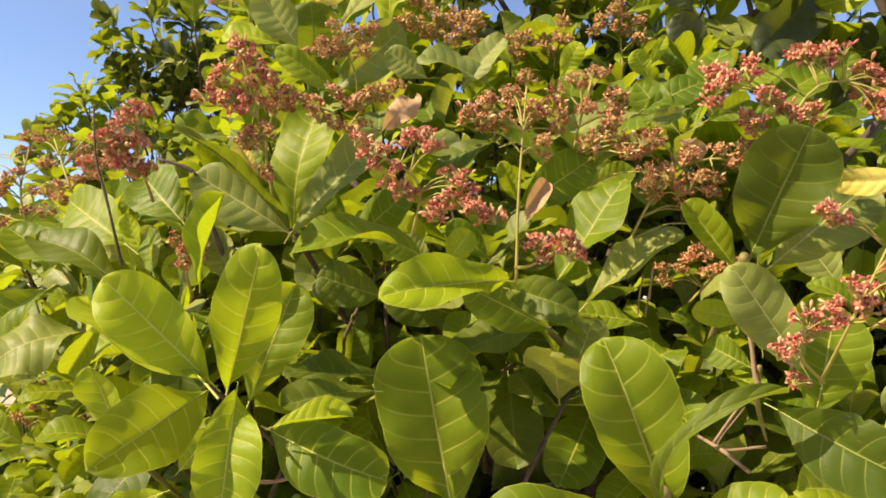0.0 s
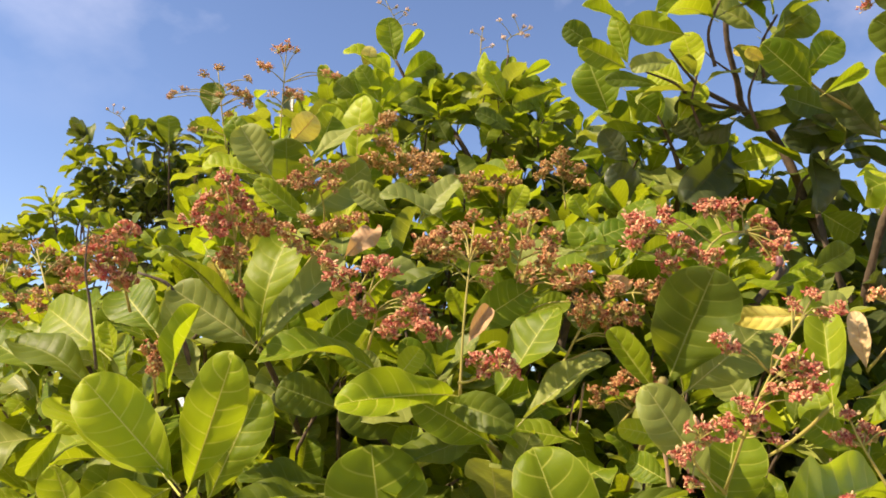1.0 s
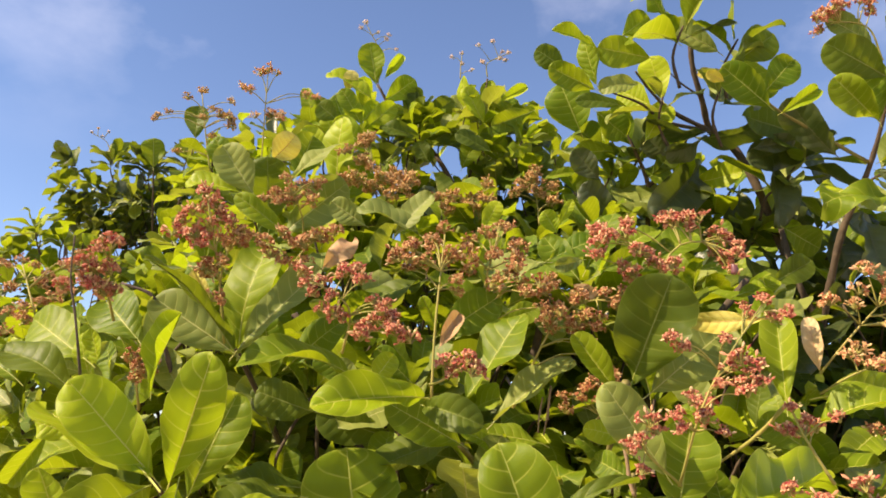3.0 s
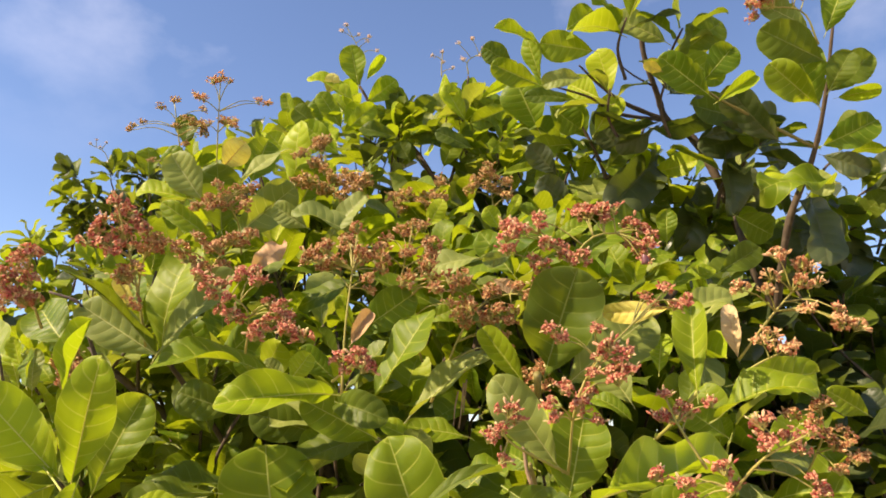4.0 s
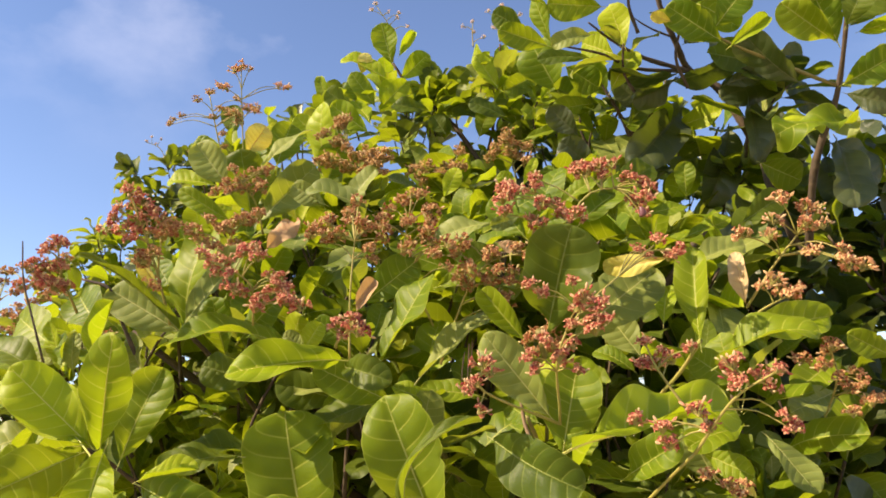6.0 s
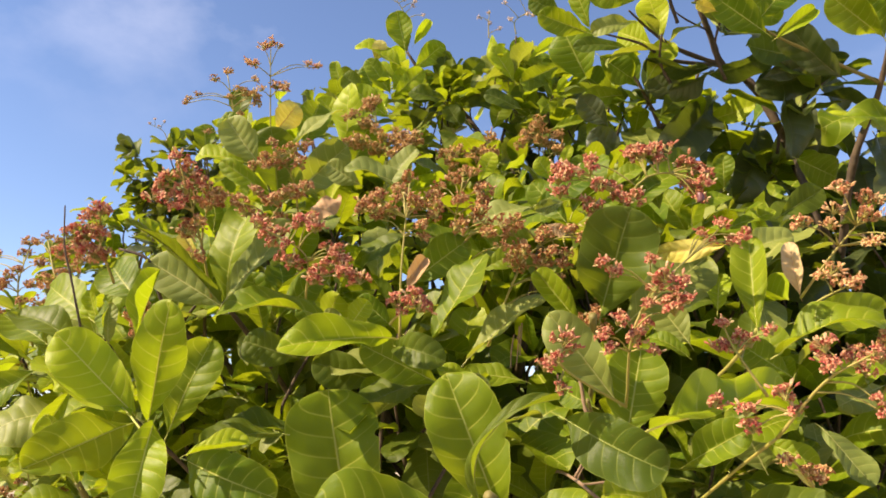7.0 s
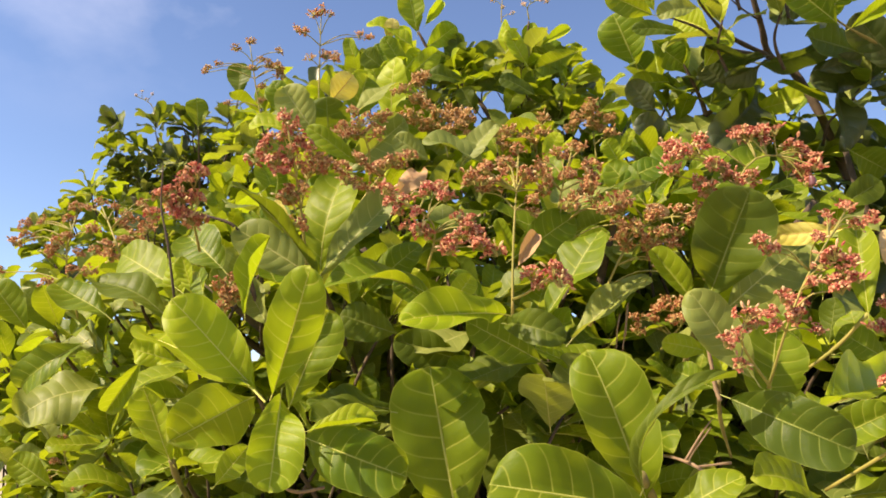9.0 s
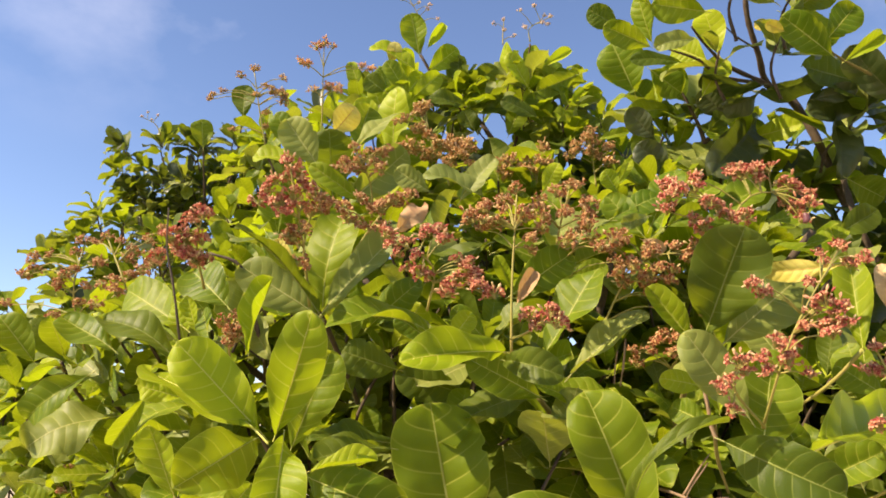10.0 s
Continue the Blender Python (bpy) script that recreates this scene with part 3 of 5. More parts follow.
leaf(bush, (0.077, 0.925, 1.524), (-0.068, 0.847, 1.502), 0.062, -20, "young", "bow")
leaf(bush, (0.143, 1.006, 1.464), (0.027, 0.974, 1.522), 0.064, -41, "mid", "flat")
leaf(bush, (0.017, 0.998, 1.230), (-0.033, 1.006, 1.452), 0.142, -8, "mid", "bow")
leaf(bush, (0.234, 0.800, 1.290), (0.170, 0.796, 1.464), 0.090, -20, "mid", "bow")
leaf(bush, (0.212, 0.732, 1.308), (0.298, 0.663, 1.429), 0.021, -19, "dark", "hook")
leaf(bush, (0.186, 0.648, 1.298), (0.036, 0.640, 1.320), 0.088, -38, "mid", "bow")
leaf(bush, (0.308, 0.710, 1.406), (0.401, 0.639, 1.352), 0.066, 50, "dark", "bow")
# faces away from the sun; the dark tone paints its shaded face
leaf(bush, (0.400, 0.985, 1.566), (0.436, 0.905, 1.714), 0.112, 14, "dark", "bow")
leaf(bush, (0.441, 1.019, 1.553), (0.584, 1.042, 1.668), 0.097, 27, "grey", "flat")
leaf(bush, (0.572, 0.906, 1.654), (0.491, 0.975, 1.658), 0.034, -72, "yellow", "slim")
leaf(bush, (0.623, 0.955, 1.534), (0.634, 0.979, 1.688), 0.051, -25, "mid", "slim")
leaf(bush, (0.701, 1.000, 1.552), (0.849, 1.028, 1.575), 0.062, 35, "young", "flat")
leaf(bush, (0.718, 1.018, 1.596), (0.713, 1.027, 1.685), 0.030, -41, "old", "slim")
leaf(bush, (0.634, 0.914, 1.495), (0.757, 0.862, 1.527), 0.066, -17, "mid", "arch")
leaf(bush, (0.782, 1.110, 1.369), (0.869, 1.006, 1.392), 0.066, 21, "mid", "bow")
leaf(bush, (0.382, 0.810, 1.432), (0.302, 0.798, 1.541), 0.058, -42, "grey", "flat")
leaf(bush, (0.396, 0.823, 1.384), (0.424, 0.827, 1.499), 0.080, 8, "mid", "flat")
leaf(bush, (0.398, 0.700, 1.389), (0.639, 0.902, 1.421), 0.074, -10, "young", "bow")
leaf(bush, (0.580, 0.995, 1.570), (0.600, 1.032, 1.634), 0.037, -10, "young", "flat")
leaf(bush, (0.358, 0.935, 1.546), (0.297, 0.932, 1.625), 0.038, -37, "mid", "fold")
leaf(bush, (0.140, 0.928, 1.524), (0.226, 0.927, 1.650), 0.076, -24, "mid", "flat")
leaf(bush, (0.191, 1.002, 1.501), (0.315, 0.997, 1.595), 0.051, -12, "grey", "slim")
leaf(bush, (0.084, 0.954, 1.516), (0.162, 0.898, 1.488), 0.048, 40, "dark", "arch")
leaf(bush, (0.152, 1.056, 1.469), (0.017, 1.015, 1.431), 0.070, 13, "dark", "flat")
leaf(bush, (0.032, 1.159, 1.475), (-0.090, 1.151, 1.512), 0.066, -49, "dark", "flat")
leaf(bush, (-0.031, 0.966, 1.556), (-0.175, 0.887, 1.550), 0.079, 15, "mid", "arch")
leaf(bush, (0.006, 0.988, 1.551), (0.036, 0.978, 1.592), 0.037, 40, "young", "flat")
leaf(bush, (-0.078, 0.999, 1.505), (-0.164, 0.994, 1.530), 0.058, -49, "dark", "bow")
leaf(bush, (-0.195, 0.975, 1.585), (-0.075, 0.932, 1.706), 0.055, 18, "grey", "slim")
leaf(bush, (-0.200, 1.001, 1.595), (-0.171, 1.020, 1.768), 0.085, -8, "mid", "bow")
leaf(bush, (-0.200, 0.980, 1.592), (-0.300, 0.840, 1.690), 0.040, 40, "dark", "thin")
leaf(bush, (-0.209, 1.002, 1.590), (-0.333, 0.994, 1.667), 0.070, -32, "grey", "flat")
leaf(bush, (-0.410, 0.976, 1.567), (-0.536, 1.063, 1.640), 0.078, -30, "mid", "flat")
leaf(bush, (-0.353, 1.010, 1.604), (-0.436, 1.070, 1.673), 0.078, -20, "mid", "flat")
leaf(bush, (-0.396, 0.938, 1.510), (-0.531, 0.974, 1.578), 0.062, 10, "dark", "bow")
leaf(bush, (-0.091, 1.077, 1.747), (-0.046, 1.114, 1.804), 0.039, 25, "old", "wavy")
leaf(bush, (0.025, 1.207, 1.845), (0.092, 1.186, 1.928), 0.052, 12, "grey", "flat")
leaf(bush, (-0.134, 1.066, 1.579), (-0.043, 1.048, 1.654), 0.058, 23, "mid", "flat")
leaf(bush, (-0.157, 1.072, 1.558), (-0.174, 1.048, 1.655), 0.055, -7, "mid", "bow")
leaf(bush, (0.102, 0.937, 1.600), (0.130, 0.945, 1.651), 0.024, 23, "old", "fold")
leaf(bush, (0.100, 1.003, 1.624), (0.196, 0.987, 1.690), 0.061, 47, "mid", "flat")
leaf(bush, (0.100, 1.001, 1.633), (0.076, 0.988, 1.685), 0.023, -38, "mid", "fold")
leaf(bush, (0.077, 1.226, 1.766), (-0.058, 1.243, 1.699), 0.073, -5, "dark", "flat")
leaf(bush, (0.318, 1.214, 1.810), (0.199, 1.221, 1.782), 0.059, -14, "grey", "flat")
leaf(bush, (-0.247, 0.995, 1.662), (-0.275, 0.984, 1.708), 0.022, -30, "yellow", "fold")
leaf(bush, (-0.267, 1.484, 1.939), (-0.270, 1.410, 2.080), 0.108, 4, "dark", "flat")
leaf(bush, (-0.287, 1.381, 1.981), (-0.358, 1.357, 2.078), 0.080, -39, "grey", "flat")
leaf(bush, (-0.264, 1.433, 2.079), (-0.212, 1.422, 2.138), 0.064, 66, "yellow", "flat")
leaf(bush, (-0.319, 1.381, 1.982), (-0.430, 1.378, 1.994), 0.054, -15, "young", "bow")
leaf(bush, (-0.205, 1.372, 2.015), (-0.111, 1.446, 2.132), 0.055, -11, "grey", "slim")
leaf(bush, (-0.365, 1.487, 2.054), (-0.413, 1.493, 2.155), 0.056, -20, "mid", "flat")
leaf(bush, (-0.176, 1.430, 1.989), (-0.121, 1.465, 2.056), 0.049, 48, "grey", "flat")
leaf(bush, (0.393, 1.216, 1.800), (0.463, 1.237, 1.924), 0.069, -8, "mid", "flat")
leaf(bush, (0.484, 1.167, 1.787), (0.600, 1.197, 1.876), 0.072, 6, "mid", "flat")
leaf(bush, (0.382, 1.221, 1.779), (0.321, 1.250, 1.874), 0.058, -47, "mid", "flat")
leaf(bush, (0.212, 1.145, 1.673), (0.288, 1.137, 1.703), 0.039, 37, "mid", "flat")
leaf(bush, (0.063, 1.070, 1.562), (0.007, 1.058, 1.612), 0.040, -48, "mid", "flat")
leaf(bush, (-0.030, 1.020, 1.555), (-0.084, 1.012, 1.590), 0.038, -48, "mid", "bow")
leaf(bush, (-0.772, 1.235, 1.532), (-0.836, 1.215, 1.614), 0.060, -16, "mid", "bow")
leaf(bush, (-0.602, 1.179, 1.549), (-0.720, 1.214, 1.615), 0.067, -0, "mid", "flat")
leaf(bush, (-0.282, 1.030, 1.519), (-0.332, 1.063, 1.596), 0.047, -37, "grey", "flat")
leaf(bush, (-0.037, 1.298, 1.893), (-0.108, 1.288, 1.938), 0.050, -57, "grey", "flat")
leaf(bush, (0.212, 1.392, 1.926), (0.249, 1.377, 1.987), 0.041, 35, "young", "flat")
leaf(bush, (0.410, 1.168, 1.787), (0.473, 1.160, 1.818), 0.040, 49, "mid", "fold")
leaf(bush, (-0.329, 1.126, 1.759), (-0.277, 1.092, 1.689), 0.047, 23, "mid", "flat")
leaf(bush, (0.480, 0.863, 1.348), (0.544, 0.800, 1.393), 0.048, 35, "mid", "bow")
leaf(bush, (0.455, 0.837, 1.289), (0.355, 0.780, 1.320), 0.057, -9, "mid", "bow")
leaf(bush, (0.388, 0.977, 1.481), (0.320, 0.975, 1.495), 0.035, -48, "young", "flat")
leaf(bush, (-0.709, 1.268, 1.253), (-0.781, 1.257, 1.302), 0.048, -22, "mid", "flat")
leaf(bush, (-0.323, 0.949, 1.286), (-0.276, 0.936, 1.340), 0.037, 47, "young", "flat")
leaf(bush, (-0.172, 1.212, 1.476), (-0.203, 1.194, 1.556), 0.048, -20, "dark", "flat")
leaf(bush, (0.990, 1.139, 1.514), (0.914, 1.124, 1.555), 0.046, -62, "mid", "flat")
leaf(bush, (0.665, 0.936, 1.412), (0.569, 0.885, 1.385), 0.054, 9, "mid", "flat")
leaf(bush, (0.592, 0.889, 1.376), (0.643, 0.848, 1.348), 0.036, 43, "mid", "flat")
leaf(bush, (0.714, 0.996, 1.393), (0.766, 0.968, 1.312), 0.048, 5, "grey", "flat")
leaf(bush, (0.889, 1.145, 1.460), (0.790, 1.096, 1.425), 0.056, -18, "grey", "flat")
leaf(bush, (0.925, 1.184, 1.520), (0.821, 1.140, 1.463), 0.061, -5, "mid", "flat")
leaf(bush, (0.551, 1.056, 1.525), (0.506, 1.084, 1.606), 0.060, -33, "grey", "flat")
leaf(bush, (0.691, 1.027, 1.472), (0.635, 1.062, 1.522), 0.052, -45, "mid", "flat")
leaf(back_tree, (-0.116, 2.865, 3.067), (-0.154, 2.820, 3.250), 0.117, -19, "mid", "flat")
leaf(back_tree, (-0.074, 2.883, 2.992), (0.059, 2.857, 3.096), 0.102, 64, "young", "flat")
leaf(back_tree, (-0.078, 2.857, 3.097), (-0.001, 2.831, 3.203), 0.049, 53, "young", "fold")
leaf(back_tree, (-0.243, 2.784, 2.980), (-0.211, 2.762, 3.070), 0.066, 37, "yellow", "flat")
leaf(back_tree, (-0.130, 2.791, 2.949), (-0.332, 2.768, 3.045), 0.108, -9, "young", "bow")
leaf(back_tree, (0.061, 2.916, 2.855), (0.065, 2.865, 3.063), 0.103, -26, "dark", "flat")
leaf(back_tree, (0.102, 2.906, 2.895), (0.235, 2.875, 3.019), 0.097, 57, "dark", "flat")
leaf(back_tree, (0.453, 2.847, 2.707), (0.397, 2.810, 2.860), 0.122, -40, "mid", "flat")
leaf(back_tree, (0.319, 2.895, 2.937), (0.279, 2.849, 3.125), 0.095, -75, "young", "flat")
leaf(back_tree, (0.370, 2.892, 2.950), (0.292, 2.861, 3.075), 0.072, -24, "young", "flat")
leaf(back_tree, (0.396, 2.891, 2.950), (0.408, 2.851, 3.113), 0.081, -25, "mid", "flat")
leaf(back_tree, (0.422, 2.900, 2.913), (0.512, 2.877, 3.009), 0.092, 51, "mid", "flat")
leaf(back_tree, (0.513, 2.894, 2.938), (0.616, 2.881, 2.989), 0.073, 63, "young", "flat")
leaf(back_tree, (0.447, 2.876, 3.013), (0.576, 2.855, 3.094), 0.051, 46, "young", "fold")
leaf(back_tree, (0.009, 2.903, 2.910), (-0.133, 2.910, 2.884), 0.073, -70, "dark", "flat")
leaf(back_tree, (-0.167, 2.815, 2.851), (-0.093, 2.794, 2.937), 0.080, 57, "young", "flat")
leaf(back_tree, (-0.235, 2.723, 2.806), (-0.285, 2.698, 2.912), 0.078, -36, "mid", "flat")
leaf(back_tree, (-0.345, 2.632, 2.761), (-0.393, 2.601, 2.886), 0.066, -49, "mid", "flat")
leaf(back_tree, (-0.235, 2.470, 2.576), (-0.280, 2.440, 2.704), 0.070, -27, "young", "flat")
leaf(back_tree, (-0.290, 2.468, 2.586), (-0.345, 2.450, 2.661), 0.062, -46, "young", "flat")
leaf(back_tree, (-0.147, 2.465, 2.598), (-0.221, 2.536, 2.728), 0.079, 12, "young", "flat")
leaf(back_tree, (-0.016, 2.829, 2.791), (-0.067, 2.811, 2.864), 0.080, -49, "dark", "flat")
leaf(back_tree, (0.109, 2.828, 2.792), (0.171, 2.816, 2.841), 0.071, 59, "dark", "flat")
leaf(back_tree, (0.260, 2.833, 2.769), (0.209, 2.810, 2.866), 0.075, -46, "mid", "flat")
leaf(back_tree, (0.276, 2.763, 2.633), (0.324, 2.734, 2.751), 0.091, 29, "mid", "flat")
leaf(back_tree, (0.130, 2.758, 2.655), (0.081, 2.739, 2.738), 0.078, -47, "dark", "flat")
leaf(side_tree, (0.594, 1.349, 2.350), (0.470, 1.349, 2.369), 0.071, -79, "mid", "flat")
leaf(side_tree, (0.467, 1.373, 2.274), (0.355, 1.347, 2.310), 0.059, -79, "mid", "flat")
leaf(side_tree, (0.418, 1.454, 2.370), (0.345, 1.445, 2.417), 0.058, -74, "dark", "flat")
leaf(side_tree, (0.512, 1.673, 2.303), (0.451, 1.642, 2.436), 0.120, -51, "mid", "bow")
leaf(side_tree, (0.813, 1.431, 2.401), (0.913, 1.401, 2.301), 0.069, 50, "mid", "bow")
leaf(side_tree, (0.840, 1.430, 2.404), (0.932, 1.409, 2.473), 0.090, 51, "dark", "flat")
leaf(side_tree, (0.796, 1.426, 2.423), (0.660, 1.415, 2.488), 0.073, -44, "grey", "flat")
leaf(side_tree, (0.824, 1.438, 2.371), (0.745, 1.441, 2.372), 0.038, -32, "yellow", "flat")
leaf(side_tree, (0.921, 1.527, 2.416), (0.819, 1.542, 2.368), 0.064, -59, "deep", "flat")
leaf(side_tree, (0.819, 1.693, 2.177), (0.913, 1.586, 2.179), 0.069, 54, "young", "flat")
leaf(side_tree, (0.890, 1.479, 2.197), (0.967, 1.425, 2.198), 0.044, 73, "deep", "slim")
leaf(side_tree, (0.569, 1.365, 2.290), (0.476, 1.372, 2.274), 0.046, -49, "grey", "bow")
leaf(side_tree, (0.632, 1.466, 2.290), (0.566, 1.505, 2.351), 0.076, -68, "young", "flat")
leaf(side_tree, (0.623, 1.487, 2.206), (0.691, 1.509, 2.316), 0.063, 20, "young", "flat")
leaf(side_tree, (0.790, 1.521, 2.253), (0.621, 1.474, 2.257), 0.084, -136, "deep", "bow")
leaf(side_tree, (0.791, 1.522, 2.246), (0.671, 1.491, 2.182), 0.067, -108, "deep", "bow")
leaf(side_tree, (0.785, 1.571, 2.260), (0.913, 1.462, 2.262), 0.081, 127, "deep", "bow")
leaf(side_tree, (0.475, 1.388, 2.296), (0.444, 1.361, 2.406), 0.056, -74, "mid", "flat")
leaf(side_tree, (0.458, 1.349, 2.371), (0.363, 1.344, 2.404), 0.033, -40, "young", "fold")
leaf(side_tree, (0.542, 1.383, 2.427), (0.604, 1.370, 2.473), 0.061, 58, "mid", "flat")
leaf(side_tree, (1.054, 1.369, 2.060), (0.927, 1.277, 1.981), 0.084, -7, "young", "wavy")
leaf(side_tree, (1.060, 1.369, 2.059), (1.089, 1.305, 1.994), 0.053, 61, "grey", "flat")
leaf(side_tree, (1.076, 1.384, 2.004), (1.076, 1.343, 1.835), 0.083, -3, "deep", "bow")
leaf(side_tree, (1.032, 1.220, 2.154), (0.984, 1.205, 2.284), 0.088, -54, "mid", "flat")
leaf(side_tree, (1.070, 1.233, 2.195), (1.164, 1.219, 2.274), 0.068, 44, "dark", "flat")
leaf(side_tree, (1.087, 1.238, 2.181), (1.151, 1.190, 2.179), 0.033, 77, "young", "fold")
leaf(side_tree, (1.052, 1.260, 2.079), (1.141, 1.206, 2.113), 0.067, 65, "mid", "bow")
leaf(side_tree, (0.822, 1.225, 2.161), (0.903, 1.216, 2.220), 0.033, 46, "young", "fold")
leaf(side_tree, (0.980, 1.301, 2.107), (0.858, 1.265, 2.217), 0.081, -103, "deep", "flat")
leaf(side_tree, (1.081, 1.314, 2.080), (1.159, 1.279, 2.032), 0.051, 70, "deep", "bow")
leaf(side_tree, (0.948, 1.481, 1.994), (1.039, 1.498, 1.952), 0.075, 71, "mid", "flat")
leaf(side_tree, (0.733, 1.619, 2.215), (0.661, 1.599, 2.276), 0.070, -68, "deep", "flat")
leaf(side_tree, (0.638, 1.651, 2.269), (0.582, 1.625, 2.360), 0.080, -55, "mid", "flat")
leaf(side_tree, (0.686, 1.626, 2.174), (0.749, 1.613, 2.244), 0.056, 44, "dark", "flat")
leaf(side_tree, (0.557, 1.671, 2.168), (0.485, 1.647, 2.245), 0.066, -60, "deep", "flat")
leaf(side_tree, (0.598, 1.696, 2.078), (0.510, 1.671, 2.155), 0.080, -61, "deep", "flat")
leaf(bush, (-0.224, 1.538, 2.083), (-0.195, 1.561, 2.206), 0.086, 35, "mid", "flat")
leaf(bush, (-0.145, 1.689, 2.117), (-0.129, 1.645, 2.302), 0.092, -21, "young", "flat")
leaf(bush, (-0.081, 2.042, 2.377), (-0.198, 2.012, 2.467), 0.081, -55, "young", "flat")
leaf(bush, (-0.191, 1.853, 2.280), (-0.262, 1.830, 2.352), 0.065, -46, "young", "flat")
leaf(bush, (-0.108, 1.604, 2.053), (-0.070, 1.583, 2.150), 0.087, 44, "mid", "flat")
leaf(bush, (-0.149, 1.047, 1.792), (-0.236, 1.027, 1.850), 0.036, -46, "mid", "slim")
leaf(bush, (-0.220, 1.427, 1.909), (-0.096, 1.424, 2.033), 0.088, 60, "grey", "bow")
leaf(bush, (0.070, 1.202, 1.849), (-0.048, 1.185, 1.888), 0.060, -3, "grey", "bow")
leaf(bush, (0.395, 1.452, 1.965), (0.426, 1.440, 2.025), 0.025, 36, "young", "slim")
leaf(bush, (0.371, 1.360, 1.916), (0.340, 1.347, 1.961), 0.040, -47, "young", "flat")
leaf(bush, (0.451, 1.181, 1.826), (0.526, 1.175, 1.870), 0.042, 5, "mid", "bow")
leaf(bush, (0.327, 1.226, 1.822), (0.436, 1.222, 1.867), 0.057, 13, "mid", "flat")
leaf(bush, (0.368, 1.132, 1.795), (0.315, 1.132, 1.779), 0.027, -58, "grey", "flat")
# the next two take the dark tone as shade behind the flowers
leaf(bush, (0.555, 1.195, 1.795), (0.538, 1.179, 1.859), 0.033, -33, "dark", "flat")
leaf(bush, (0.561, 1.277, 1.885), (0.665, 1.321, 1.943), 0.061, 35, "dark", "flat")
leaf(bush, (0.326, 1.043, 1.727), (0.366, 1.049, 1.710), 0.023, 58, "old", "flat")
leaf(bush, (0.611, 1.197, 1.805), (0.693, 1.199, 1.817), 0.040, 5, "mid", "flat")
leaf(bush, (0.745, 1.389, 1.897), (0.743, 1.371, 1.970), 0.044, -18, "mid", "flat")
leaf(bush, (0.686, 1.213, 1.759), (0.774, 1.211, 1.791), 0.045, -1, "mid", "flat")
leaf(bush, (0.662, 1.126, 1.686), (0.764, 1.126, 1.715), 0.051, 3, "grey", "bow")
leaf(bush, (-0.458, 1.086, 1.558), (-0.518, 1.084, 1.571), 0.029, -25, "grey", "flat")
leaf(bush, (-0.404, 0.988, 1.534), (-0.424, 0.983, 1.607), 0.037, -40, "young", "flat")
leaf(bush, (-0.389, 0.999, 1.531), (-0.392, 0.994, 1.597), 0.032, 5, "grey", "flat")
leaf(bush, (-0.381, 1.038, 1.544), (-0.319, 1.038, 1.570), 0.032, -1, "grey", "flat")
leaf(bush, (-0.019, 1.094, 1.554), (-0.058, 1.091, 1.594), 0.032, -37, "grey", "flat")
leaf(bush, (0.210, 1.055, 1.456), (0.140, 1.052, 1.491), 0.037, -3, "young", "flat")
leaf(bush, (0.401, 0.960, 1.442), (0.398, 0.974, 1.522), 0.042, -25, "young", "flat")
leaf(bush, (0.519, 0.958, 1.496), (0.466, 0.975, 1.526), 0.030, -15, "mid", "arch")
leaf(bush, (0.372, 0.920, 1.424), (0.330, 0.958, 1.451), 0.039, -45, "mid", "bow")
leaf(bush, (0.867, 1.412, 1.838), (0.960, 1.404, 1.894), 0.061, 44, "dark", "flat")
leaf(back_tree, (-0.230, 2.379, 2.645), (-0.300, 2.361, 2.696), 0.082, -56, "dark", "flat")
leaf(back_tree, (-0.146, 2.573, 2.716), (-0.237, 2.532, 2.856), 0.083, -25, "mid", "flat")
leaf(back_tree, (-0.145, 2.669, 2.747), (-0.020, 2.648, 2.863), 0.082, 58, "young", "flat")
leaf(back_tree, (0.257, 2.778, 2.829), (0.157, 2.784, 2.776), 0.061, -65, "dark", "flat")
leaf(back_tree, (0.371, 2.778, 2.859), (0.274, 2.735, 3.006), 0.087, -27, "young", "flat")
leaf(back_tree, (0.567, 2.682, 2.881), (0.393, 2.690, 2.802), 0.096, -66, "mid", "flat")
leaf(back_tree, (0.400, 2.717, 2.695), (0.241, 2.690, 2.764), 0.084, -31, "dark", "flat")
leaf(back_tree, (0.138, 2.790, 2.747), (0.305, 2.802, 2.742), 0.055, 15, "dark", "slim")
leaf(back_tree, (0.112, 2.782, 2.773), (0.131, 2.809, 2.670), 0.057, 15, "dark", "flat")
leaf(back_tree, (0.079, 2.502, 2.646), (-0.060, 2.486, 2.675), 0.069, -39, "dark", "bow")
leaf(side_tree, (0.623, 1.702, 2.269), (0.495, 1.696, 2.257), 0.062, -37, "mid", "flat")
leaf(side_tree, (0.527, 1.702, 2.243), (0.553, 1.737, 2.108), 0.068, 30, "dark", "flat")
leaf(side_tree, (0.412, 1.710, 2.179), (0.500, 1.709, 2.206), 0.030, 30, "mid", "slim")
leaf(side_tree, (0.578, 1.486, 2.295), (0.448, 1.477, 2.295), 0.043, -37, "dark", "slim")
leaf(side_tree, (0.529, 1.579, 2.324), (0.612, 1.598, 2.267), 0.073, 69, "mid", "flat")
leaf(side_tree, (0.823, 1.268, 2.197), (0.710, 1.241, 2.275), 0.071, -76, "mid", "flat")
leaf(side_tree, (0.717, 1.250, 2.243), (0.676, 1.243, 2.258), 0.025, -78, "yellow", "flat")
leaf(side_tree, (0.814, 1.269, 2.233), (0.879, 1.254, 2.310), 0.069, 41, "mid", "flat")
leaf(bush, (-0.368, 0.929, 1.550), (-0.385, 0.916, 1.604), 0.028, -45, "young", "flat")
